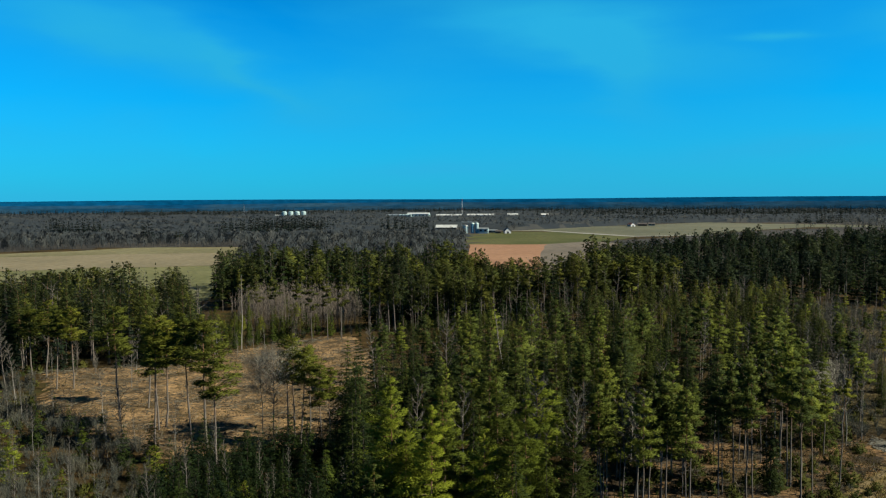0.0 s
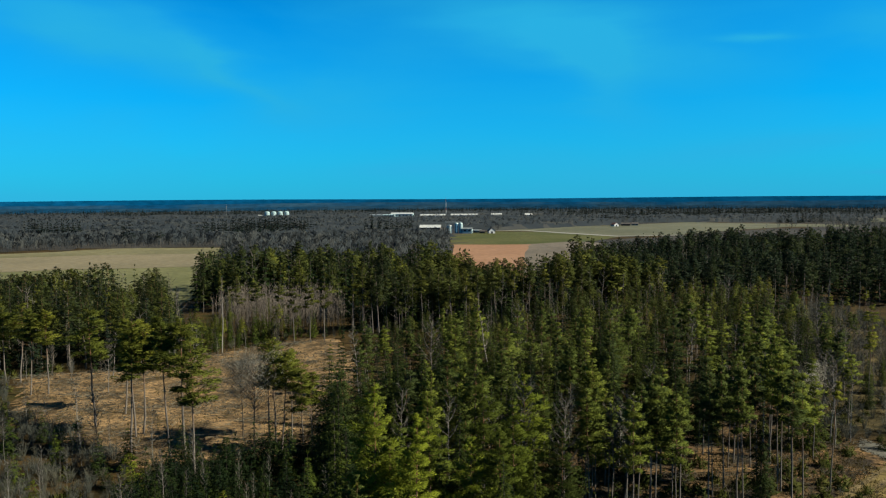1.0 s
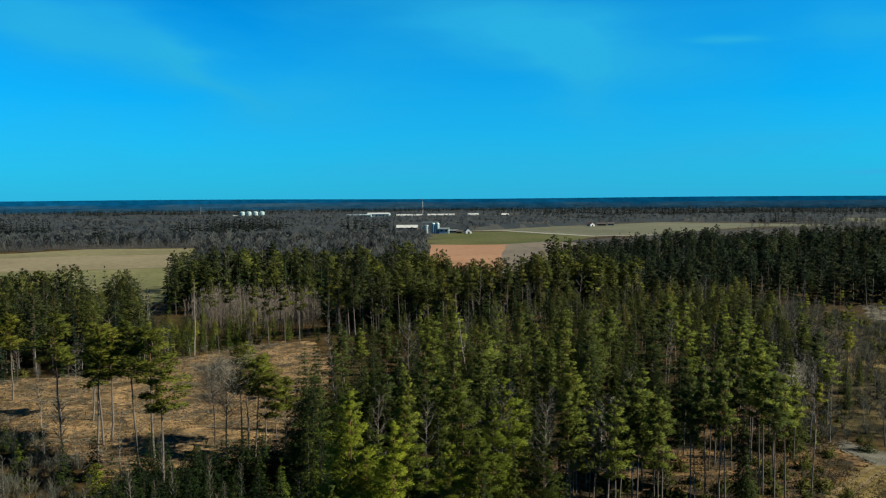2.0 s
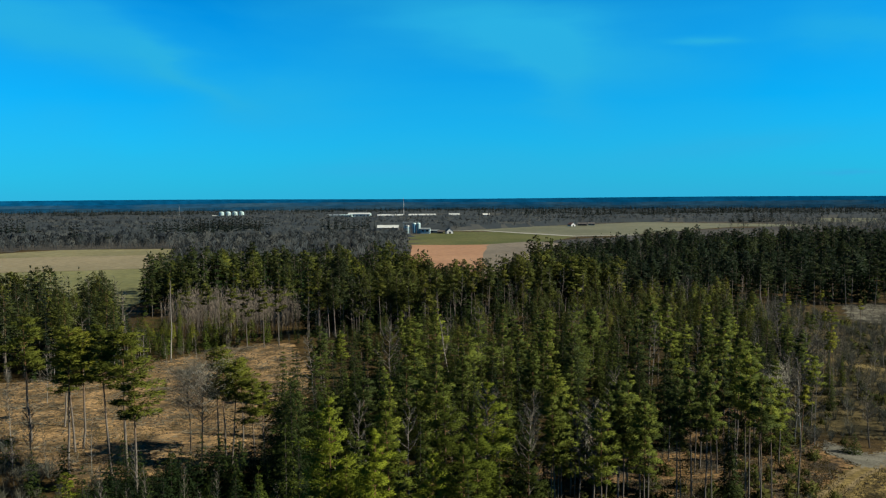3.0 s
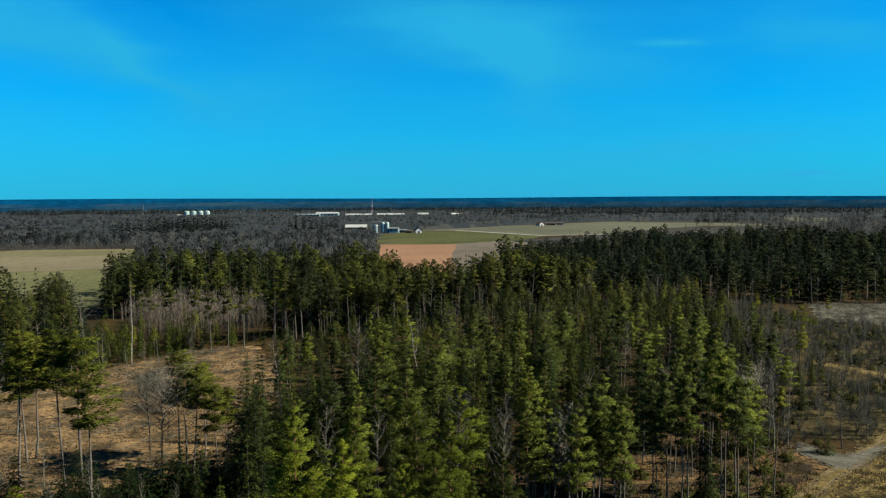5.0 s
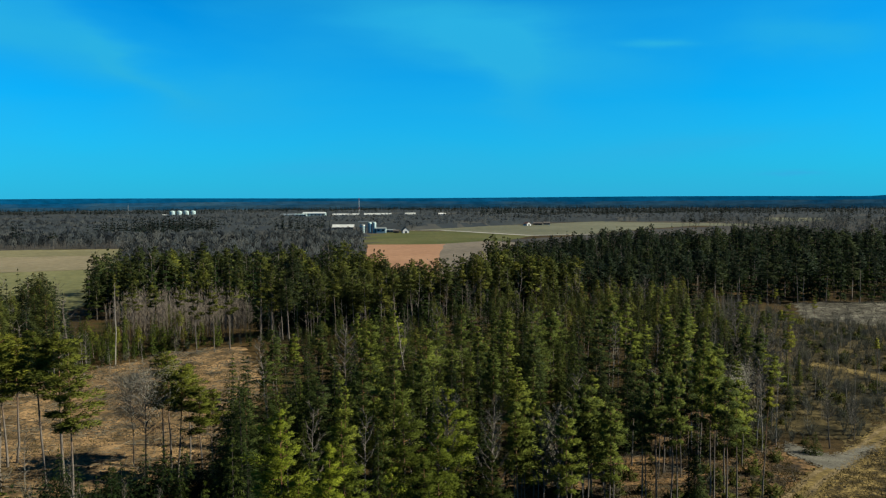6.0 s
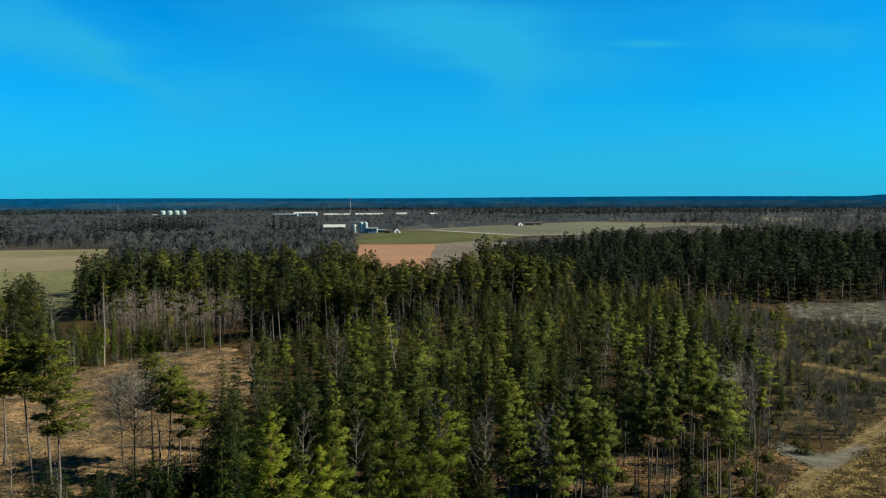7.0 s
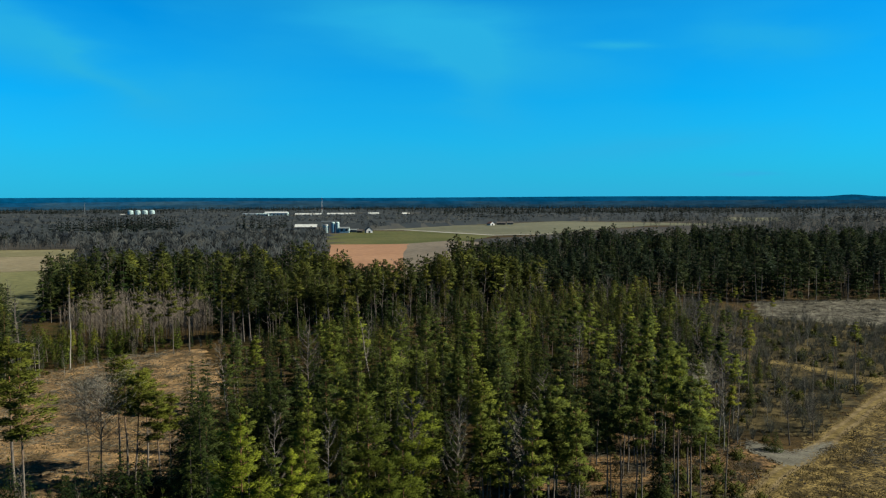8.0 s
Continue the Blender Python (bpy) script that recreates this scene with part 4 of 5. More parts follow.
RIGHT_BARE = [(26.2, 110.9, 15), (28.3, 110.5, 17), (76.9, 139.2, 14), (72.4, 136.1, 17), (76.9, 149.9, 15), (68.2, 139.4, 14), (100.5, 176.4, 12), (73.1, 139.0, 16), (88.0, 172.4, 12), (86.0, 137.2, 12.2), (93.9, 141.7, 8.6), (94.9, 143.5, 7)]
HIGH_PINE = [(108.7, 188.0, 18.6), (144.7, 231.0, 13.6), (122.0, 233.5, 15.6), (124.8, 169.4, 16.2), (116.5, 165.4, 14.2), (130.5, 218.2, 9.7), (61.8, 117.7, 17), (56.0, 118.3, 18), (127.5, 171.5, 9), (118, 205, 14), (104, 178, 15), (97, 168, 15), (135, 246, 13), (150, 262, 13)]
WIDE_BARE = [(-31.1, 137.8, 18.6), (-35.1, 146.0, 16.0), (71, 146, 12), (80, 160, 11)]
PALE_BIRCH = [(25.8, 141.6, 12), (34.0, 130.5, 13), (31.5, 127.5, 12), (60, 150, 14)]
FRONT_BARE = [(18.5, 106.9, 18), (14.5, 113.2, 19), (27.8, 110.6, 17), (-0.2, 168.9, 19), (22.9, 193.2, 18), (-14.6, 188.3, 14), (58.4, 173.1, 18), (2.9, 111.2, 17), (110.2, 197.0, 14), (14.1, 118.9, 15)]
plant(old_pines, PINE_TOPS, CLEARING_PINES, rng, (1.1, 1.4))
plant(slim_pines, PINE_TOPS, RIGHT_PINE, rng, (0.65, 0.9))
plant(near_pines, PINE_TOPS, [q for q in FRONT_PINE if q[1] < 118 and q[0] < 20], rng)
plant(leafy_pines + pines[3:4], PINE_TOPS, [q for q in FRONT_PINE if q[1] >= 118 and q[0] - 0.3 * q[1] < 6], rng)
plant(pines, PINE_TOPS, [q for q in FRONT_PINE if q[0] >= 20 and (q[1] < 118 or q[0] - 0.3 * q[1] >= 6)], rng)
plant(spruces, SPRUCE_TOPS, FRONT_SPRUCE, rng)
plant(high_pines, PINE_TOPS, HIGH_PINE, rng)
TALL_PINE = [(-42, 243, 21), (-37, 243, 20), (-33, 246, 22), (-25, 257, 22), (-21.6, 258, 21), (-18.5, 259, 22), (-14, 262, 20), (-9, 262, 22), (-2, 260, 21), (4, 265, 22), (8, 262, 22), (13, 266, 21), (18, 268, 22), (24, 273, 21), (30, 278, 22), (37, 283, 22), (44, 289, 21), (52, 294, 22), (60, 299, 22), (-58, 262, 20), (-66, 268, 19), (-75, 282, 20), (-50, 259, 18), (118, 303, 22), (128, 305, 20), (140, 308, 23), (152, 309, 22), (163, 310, 23), (175, 309, 22), (188, 308, 23), (200, 307, 22), (214, 305, 23), (228, 304, 22), (242, 302, 23)]
plant(tall_pines[:3], [20.0] * 3, [q for q in TALL_PINE if q[0] < 100], rng)
plant(tall_pines[3:], [20.0] * 3, [q for q in TALL_PINE if q[0] >= 100], rng)
plant(wide_bares, BARE_TOPS, WIDE_BARE, rng, (0.95, 1.15))
plant(pale_birches, BARE_TOPS, PALE_BIRCH, rng, (0.9, 1.1))
plant(bares, BARE_TOPS, CLEARING_BARE + RIGHT_BARE + FRONT_BARE, rng)
HEROES = CLEARING_PINES + CLEARING_BARE + FRONT_SPRUCE + FRONT_PINE + RIGHT_PINE + RIGHT_BARE + FRONT_BARE + HIGH_PINE + WIDE_BARE + PALE_BIRCH + TALL_PINE


def clear_of(pts, gap):
    h = np.array(HEROES)[:, :2]
    return np.array([p for p in pts if ((h - p) ** 2).sum(1).min() > gap * gap]).reshape(-1, 2)


# ---- front stand: each tree a thing ----
FRONT = [(-13, 83), (-12, 120), (-17, 140), (-16, 175), (-5, 205), (30, 215), (75, 212), (108, 206), (98, 178), (80, 150), (66, 128), (56, 108), (40, 104), (16, 95), (8, 76), (-6, 76)]
pts = clear_of(scatter(rng, FRONT, 5.2), 3.4)
for x, y in pts:
    u = rng.random()
    h = rng.uniform(12, 19)
    right = x - 0.30 * y > 0
    if y < 112 and x > 18:
        continue
    if right:
        group = slim_pines if u < 0.44 else (spruces if u < 0.80 else (bares if u < 0.88 else pines))
    else:
        group = leafy_pines if u < 0.20 else (spruces if u < 0.66 else (pines if u < 0.95 else bares))
    plant(group, [16.0 if group is bares else 20.0] * len(group), [(x, y, h)], rng)

# ---- right flank of the stand: pines and bare trees thinning out into the brush ----
for x, y in clear_of(scatter(rng, [(80, 150), (84, 146), (96, 164), (110, 180), (122, 205), (128, 240), (118, 300), (100, 300), (104, 215), (96, 182)], 4.6), 2.0):
    u = rng.random()
    h = rng.uniform(9, 16)
    group = slim_pines if u < 0.20 else (bares if u < 0.66 else (high_pines if u < 0.86 else spruces))
    plant(group, [16.0 if group is bares else 20.0] * len(group), [(x, y, h * (0.7 if group is spruces else 1.0))], rng)

plant(small_spruces, [6.0, 6.0], [(81.5, 134.5, 4.0), (80.5, 135.5, 3.2), (63.5, 121, 3.0), (66, 127, 3.5)], rng, (1.2, 1.5))

# ---- bare trees along the far edge of the clearing ----
for x, y in clear_of(scatter(rng, [(-112, 197), (-82, 207), (-62, 226), (-46, 248), (-40, 244), (-58, 218), (-78, 200), (-108, 190)], 4.8), 2.0):
    plant(bares, BARE_TOPS, [(x, y, rng.uniform(5, 13))], rng, (0.7, 1.0))

# ---- lower left thicket: young spruces and thin birches ----
# part in the stand's shadow, planted with the darkened spruces
SHADE_THICKET = [(-42, 131), (-30, 136), (-14, 140), (-12, 96), (-44, 96)]
for x, y in clear_of(scatter(rng, SHADE_THICKET, 2.4), 1.0):
    plant(shade_spruces, [6.0, 6.0], [(x, y, rng.uniform(4.0, 8.5))], rng, (0.9, 1.3))
THICKET = [(-120, 120), (-105, 168), (-86, 164), (-68, 150), (-50, 132), (-36, 130), (-14, 132), (-12, 100), (-60, 95)]
for x, y in clear_of(scatter(rng, THICKET, 4.0), 1.5):
    u = rng.random()
    if u < 0.18:
        plant(small_pines, [6.0, 6.0], [(x, y, rng.uniform(3.0, 7.0))], rng, (0.9, 1.3))
    elif u < 0.46:
        plant(small_spruces, [6.0, 6.0], [(x, y, rng.uniform(3.0, 8.5))], rng, (1.0, 1.4))
    elif u < 0.92:
        plant(bares[:3], BARE_TOPS, [(x, y, rng.uniform(4.5, 10))], rng, (0.5, 0.8))

# ---- bare trees standing in the roadside brush ----
for x, y in clear_of(scatter(rng, [(80, 156), (96, 184), (100, 215), (112, 300), (160, 300), (175, 250), (215, 236), (150, 190), (112, 160), (94, 146)], 6.2), 2.0):
    plant(bares, BARE_TOPS, [(x, y, rng.uniform(4.5, 10))], rng, (0.7, 1.2))

# ---- joined woods ----
lo = np.random.default_rng(11)
MID_PINE = [both(pine(lo, 20.0, 24, 2, 38, 0.52, 0.20, q, w, 4, 0.75, 0.44, 0.9)) for q, w in ((0.40, 3.2), (0.48, 3.0), (0.55, 2.8), (0.34, 3.3))]
MID_SPRUCE = [both(spruce(lo, 20.0, 17, 6, 18, 0.62, 0.25, 0.05, w, 4, 0.85)) for w in (3.2, 3.6, 2.9)]
LOW_PINE = [both(pine(lo, 20.0, 15, 2, 16, 1.05, 0.52, q, w, 3, 0.7, 0.55, 1.15)) for q, w in ((0.35, 3.2), (0.42, 3.0), (0.5, 2.9))]
LOW_SPRUCE = [both(spruce(lo, 20.0, 10, 5, 8, 1.15, 0.6, 0.08, w, 3, 1.05)) for w in (3.0, 3.3, 2.7)]
LOW_BARE = [both(bare_tree(lo, 16.0, 9, 10, 0.35, w, 1.0, 4, 1, 1.8)) for w in (2.2, 2.8)]


def woods(name, poly, gap, mix, low, high, label, avoid=(), seed=5, split=305.0, leaf=(M_WOODPINE, M_WOODSPRUCE), stem=M_PINEBARK, rise=()):
    """Mixed woodland, joined by kind; trees beyond the split are simpler."""
    r = np.random.default_rng(seed)
    p = scatter(r, poly, gap, avoid)
    u = r.random(len(p))
    hs = low + (high - low) * r.random(len(p)) ** 0.8
    hs *= np.array([1 + 0.22 * noise.noise(Vector((x * 0.022, y * 0.022, 4.4))) for x, y in p])
    if rise:
        hs *= np.clip(rise[2] + (1 - rise[2]) * (p[:, 0] - rise[0]) / (rise[1] - rise[0]), rise[2], 1.0)
    ws = r.uniform(0.95, 1.4, len(p))
    near = np.hypot(p[:, 0], p[:, 1]) < split
    a, b2 = mix
    for kind, sel, mid, far, mats in (("pines", u < a, MID_PINE, LOW_PINE, [stem, leaf[0]]), ("spruces", (u >= a) & (u < b2), MID_SPRUCE, LOW_SPRUCE, [M_SPRUCEBARK, leaf[1]]), ("birches", u >= b2, LOW_BARE, LOW_BARE, [M_GREYBARK, M_TWIG])):
        forms = mid + far
        k = np.where(near, r.integers(0, len(mid), len(p)), len(mid) + r.integers(0, len(far), len(p)))
        if sel.any():
            joined(name + "_" + kind, forms, k[sel], p[sel], hs[sel], ws[sel], mats, r, label + " " + kind, "forest")


LEFT_STAND = [(-72, 206), (-68, 215), (-84, 258), (-98, 300), (-160, 312), (-195, 320), (-150, 215), (-130, 195), (-108, 200)]
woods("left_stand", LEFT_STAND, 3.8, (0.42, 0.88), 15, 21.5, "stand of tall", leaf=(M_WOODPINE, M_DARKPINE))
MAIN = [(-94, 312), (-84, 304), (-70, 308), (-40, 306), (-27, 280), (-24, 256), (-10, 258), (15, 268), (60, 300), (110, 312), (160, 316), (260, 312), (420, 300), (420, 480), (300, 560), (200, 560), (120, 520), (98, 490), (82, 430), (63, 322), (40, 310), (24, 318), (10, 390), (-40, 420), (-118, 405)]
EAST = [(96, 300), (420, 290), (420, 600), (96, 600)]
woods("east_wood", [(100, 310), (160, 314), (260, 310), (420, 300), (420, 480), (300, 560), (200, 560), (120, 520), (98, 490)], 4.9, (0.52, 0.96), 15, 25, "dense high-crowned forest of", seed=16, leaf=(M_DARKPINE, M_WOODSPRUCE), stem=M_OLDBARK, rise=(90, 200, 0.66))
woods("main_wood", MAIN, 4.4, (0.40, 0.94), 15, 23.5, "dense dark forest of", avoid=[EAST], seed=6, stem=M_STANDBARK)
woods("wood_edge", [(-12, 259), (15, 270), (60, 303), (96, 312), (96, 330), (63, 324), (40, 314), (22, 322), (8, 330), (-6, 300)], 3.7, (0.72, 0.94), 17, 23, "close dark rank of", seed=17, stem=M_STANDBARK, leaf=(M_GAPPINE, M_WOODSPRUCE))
woods("east_edge", [(98, 300), (160, 308), (330, 292), (330, 304), (160, 322), (98, 316)], 5.0, (0.1, 0.9), 3, 8, "dark edge growth of young", seed=18)
GAP = [(-14, 206), (-28, 250), (-8, 256), (60, 296), (110, 308), (128, 308), (120, 222), (106, 208), (76, 212), (30, 218)]
woods("gap_growth", GAP, 3.9, (0.42, 0.80), 7, 15, "lower mixed growth of", seed=8, leaf=(M_GAPPINE, M_SPRUCE), rise=(-20, 80, 0.6))

woods("young_conifers", [(-84, 216), (-63, 229), (-47, 249), (-34, 252), (-44, 258), (-64, 256), (-90, 264), (-92, 230)], 2.4, (0.30, 1.0), 4.5, 11.5, "thicket of young green", seed=12, leaf=(M_STANDPINE, M_YOUNGSPRUCE))
woods("birch_front", [(-94, 266), (-72, 250), (-44, 251), (-26, 255), (-24, 262), (-60, 257), (-92, 276)], 3.4, (0.35, 0.75), 3, 7.5, "uneven edge growth of young", seed=22, leaf=(M_STANDPINE, M_SPRUCE))
woods("edge_trees", [(-30, 254), (15, 264), (60, 296), (100, 306), (100, 314), (60, 305), (15, 273), (-30, 263)], 4.2, (0.0, 0.0), 13, 20, "pale leafless rank of", seed=24)
woods("gap_understory", GAP, 6.0, (0.0, 1.0), 3, 8, "low growth of young", seed=13, split=0)
woods("left_understory", LEFT_STAND, 6.8, (0.0, 1.0), 3, 9, "low growth of young", seed=14, split=0)
UNDER = [(-94, 316), (-40, 309), (-25, 282), (-22, 258), (-10, 260), (15, 270), (60, 302), (96, 312), (96, 340), (60, 332), (0, 300), (-40, 290)]
woods("understory", UNDER, 4.8, (0.0, 1.0), 5, 12, "dark understory of young", seed=9, split=0)

woods("stand_understory", [(20, 96), (58, 102), (78, 150), (62, 152), (30, 126)], 4.4, (0.0, 1.0), 1.0, 3.2, "scattered low growth of young", seed=19, split=0, leaf=(M_SPRUCE, M_SPRUCE))
woods("front_understory", FRONT, 4.0, (0.0, 1.0), 2, 8, "low growth of young", avoid=[[(20, 90), (62, 100), (82, 152), (62, 152), (34, 128)]], seed=15, split=0, leaf=(M_PINE, M_SPRUCE))

# ---- brush ----
br = np.random.default_rng(41)
BRUSHES = [both(bush(br, 2.6, 34)) for k in range(4)]


def mound(r, n=110):
    """A low dense evergreen bush."""
    c = Soup()
    out = unit(r.normal(size=(n, 3)) * (1, 1, 0.7) + (0, 0, 0.5))
    base = out * (0.8, 0.8, 1.1) * r.uniform(0.45, 1.0, (n, 1)) * (1 + 0.25 * np.sin(out[:, :1] * 5 + r.uniform(0, 6)))
    base[:, 2] = np.abs(base[:, 2])
    c.blades(base, unit(np.cross(out, r.normal(size=(n, 3))) + out * 0.5 + (0, 0, 0.4)), r.uniform(0.3, 0.6, n), 0.22, r, 0, out, unit(out + (0, 0, 0.3)))
    return both((Soup(), c))


LEAFY = [mound(br) for k in range(4)]


def brush(name, poly, gap, low, high, label, leafy=0.2, avoid=()):
    p = scatter(br, poly, gap, avoid)
    lump = np.array([noise.noise(Vector((x * 0.09, y * 0.09, gap))) + 0.5 * noise.noise(Vector((x * 0.25, y * 0.25, gap))) for x, y in p])
    p, lump = p[lump > -0.3], lump[lump > -0.3]
    u = br.random(len(p)) < leafy + 0.5 * (lump - 0.2)
    for sel, forms, mat, kind in ((~u, BRUSHES, M_BRUSH, "_bare"), (u, LEAFY, M_BUSH, "_green")):
        if sel.any():
            q = p[sel]
            tall = br.uniform(low, high, len(q)) if mat is M_BRUSH else br.uniform(0.7, 2.9, len(q))
            joined(name + kind, forms, br.integers(0, len(forms), len(q)), q, tall, br.uniform(0.7, 1.2, len(q)), [mat], br, label, "brush")


RIGHT_BRUSH = [(72, 138), (79, 155), (95, 182), (98, 215), (110, 306), (165, 312), (166, 268), (200, 240), (225, 238), (178, 206), (139, 178), (110, 155), (96, 143), (84, 139)]
brush("roadside_brush", RIGHT_BRUSH, 1.9, 1.0, 5.0, "leafless grey brush and green scrub beside the track", 0.34, [TRACK, GRAVEL])
LEFT_BRUSH = [(-125, 110), (-112, 190), (-104, 192), (-88, 164), (-68, 148), (-50, 131), (-36, 132), (-40, 95)]
brush("thicket_brush", LEFT_BRUSH, 1.6, 1.5, 4.6, "thick grey leafless saplings and brush", 0.12)
brush("edge_brush", [(-110, 196), (-82, 209), (-62, 228), (-46, 249), (-8, 257), (-6, 262), (-50, 256), (-66, 232), (-84, 215), (-130, 202)], 2.6, 1.0, 3.5, "low brush along the forest edge", 0.4)
brush("stand_floor_brush", [(16, 94), (58, 100), (68, 118), (82, 152), (60, 154), (26, 128)], 1.9, 0.5, 2.2, "low brush on the pine stand floor", 0.5)

# ---- young birch stand ----
py_rng = np.random.default_rng(21)
YOUNG = [(-74, 266), (-58, 257), (-34, 259), (-28, 270), (-38, 302), (-78, 306)]
slim = []
for k in range(3):
    s, c = Soup(), Soup()
    line = trunk_line(py_rng, 10.0, 4, 0.03, 0.1)
    s.tube(line, [0.07, 0.05, 0.035, 0.01], 3, 0, 10.0)
    z = py_rng.uniform(2.5, 10, 40)
    a = py_rng.uniform(0, 6.283, 40)
    c.blades(along(line, z), unit(np.column_stack([np.cos(a) * 0.5, np.sin(a) * 0.5, np.ones(40)])), py_rng.uniform(0.8, 1.8, 40), 0.09, py_rng, 1)
    slim.append(both((s, c)))
p = scatter(py_rng, YOUNG, 1.5)
joined("young_birches", slim, py_rng.integers(0, 3, len(p)), p, py_rng.uniform(9, 14, len(p)), py_rng.uniform(0.8, 1.2, len(p)), [M_GREYBARK, M_PURPLE], py_rng, "dense stand of young purplish leafless birches", "forest")

woods("birch_mixed", YOUNG, 12.0, (0.45, 0.7), 8, 17, "growth scattered among young birches,", seed=23, leaf=(M_STANDPINE, M_SPRUCE), stem=M_STANDBARK)

# ---- far woods ----
fr = np.random.default_rng(31)
FAR_BARE, FAR_FIR = [], []
for k in range(4):
    s, c = Soup(), Soup()
    s.tube([(0, 0, 0), (0.1, 0, 10)], [0.13, 0.03], 3, 0, 12.0)
    for rising_twigs in (True, False):
        n = 13
        a = fr.uniform(0, 6.283, n)
        r = fr.uniform(0.1, 1.7, n)
        z = fr.uniform(2.5, 6.0, n) if rising_twigs else 12.0 - 0.9 * r ** 1.6 - fr.uniform(0, 1.5, n)
        base = np.column_stack([np.cos(a) * r, np.sin(a) * r, z])
        way = np.column_stack([np.cos(a) * 0.2, np.sin(a) * 0.2, np.full(n, 1.0 if rising_twigs else -1.0)]) + fr.normal(size=(n, 3)) * 0.06
        c.blades(base, unit(way), fr.uniform(2.0, 5.0, n), 0.26, fr, 1, unit(np.array((0.4, -0.9, 0.1)) + fr.normal(size=(n, 3)) * 0.3), unit(np.array((0.3, -0.4, 0.8)) + fr.normal(size=(n, 3)) * 0.1), fr.uniform(0.6, 1.0, n))
    FAR_BARE.append(both((s, c)))
    FAR_FIR.append(both(spruce(fr, 16.0, 6, 4, 2, 2.3, 1.4, 0.08, 2.3 + 0.15 * k, 3)))

M_FARFLOOR = surface("grey_woodland_floor", (0.0216, 0.0215, 0.0203), (0.0331, 0.0318, 0.0289), 0.008, 0.95, 0.1, 0, 0.3)
FAR_LAND = [(-1500, 700), (-640, 560), (-420, 655), (-300, 735), (-190, 735), (-125, 410), (10, 415), (22, 760), (40, 985), (95, 1065), (230, 1200), (460, 1370), (680, 1200), (540, 1090), (430, 1030), (240, 850), (160, 790), (125, 600), (150, 560), (320, 575), (700, 480), (2300, 1500), (2300, 2600), (-2300, 2600)]
AVOID = FIELDS + [VILLAGE, [(130, 565), (330, 580), (520, 760), (560, 1090), (430, 1030), (240, 850), (160, 790)]]
draped("far_wood_floor", FAR_LAND, 0.06, M_FARFLOOR, "grey litter floor of the leafless woods", "ground", 25.0, 4.0)


def canopy(name, poly, avoid, cell, low, high, material, label):
    """The closed roof of a leafless wood seen from afar, uneven and lumpy; it comes down to the ground at its edge."""
    px, py = zip(*poly)
    xs, ys = np.arange(min(px), max(px), cell), np.arange(min(py) - cell, max(py), cell)
    X, Y = np.meshgrid(xs, ys, indexing="ij")
    X = X + fr.uniform(-0.35, 0.35, X.shape) * cell
    Y = Y + fr.uniform(-0.35, 0.35, Y.shape) * cell
    on = inside(poly, X, Y) & (np.abs(X) < 0.95 * Y + 60) & (Y > 900) & ((X < 0.25 * Y) | (Y > 1350))
    for other in avoid:
        on &= ~inside(other, X, Y)
    lump = np.array([noise.noise(Vector((x * 0.012, y * 0.012, 8.8))) for x, y in zip(X.ravel(), Y.ravel())]).reshape(X.shape)
    Z = np.where(on, low + (high - low) * np.clip(0.45 + 0.8 * lump + fr.normal(size=X.shape) * 0.32, 0, 1.4), 0.0)
    k = len(ys)
    i = (np.arange(len(xs) - 1)[:, None] * k + np.arange(k - 1)).ravel()
    f = np.concatenate([np.stack([i, i + k, i + k + 1], -1), np.stack([i, i + k + 1, i + 1], -1)])
    f = f[on.ravel()[f].any(1)]
    used, inv = np.unique(f, return_inverse=True)
    soup = Soup()
    soup.add(np.stack([X, Y, Z], -1).reshape(-1, 3)[used], inv.reshape(-1, 3), 0, fr.uniform(0.2, 1.0, len(used)))
    v, f, m, h = soup.arrays()
    tint = np.clip(0.45 + 0.5 * lump.ravel()[used] + fr.normal(size=len(used)) * 0.12, 0.02, 0.98)
    lit = unit(soup.normals() * 0.4 + (0.1, -0.2, 0.8))
    return tagged(new(name, mesh_from(name, v, f, [material], None, h, tint, lit)), label, "forest", kind="stuff")


YARDS = [[(-130, 1690), (310, 1690), (310, 1990), (-130, 1990)], [(-425, 1840), (-335, 1840), (-335, 2000), (-425, 2000)], [(-25, 1090), (40, 1060), (40, 1190), (-25, 1190)]]
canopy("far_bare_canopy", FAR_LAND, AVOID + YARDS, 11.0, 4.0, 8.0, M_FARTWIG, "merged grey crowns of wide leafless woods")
p = scatter(fr, FAR_LAND, 7.6, AVOID)
p = np.concatenate([p, scatter(fr, [(-1000, 560), (-190, 560), (20, 420), (40, 900), (-1000, 900)], 6.0, AVOID)])
p = p[(np.abs(p[:, 0]) < 0.9 * p[:, 1] + 60) & inside(FAR_LAND, p[:, 0], p[:, 1])]
d = np.hypot(p[:, 0], p[:, 1])
keep = fr.random(len(p)) < np.where(d > 1800, 0.32, np.clip((1000 / d) ** 1.5, 0.15, 1.0))
for yard in YARDS:
    keep &= ~inside(yard, p[:, 0], p[:, 1]) | (fr.random(len(p)) < 0.2)
p, d = p[keep], d[keep]
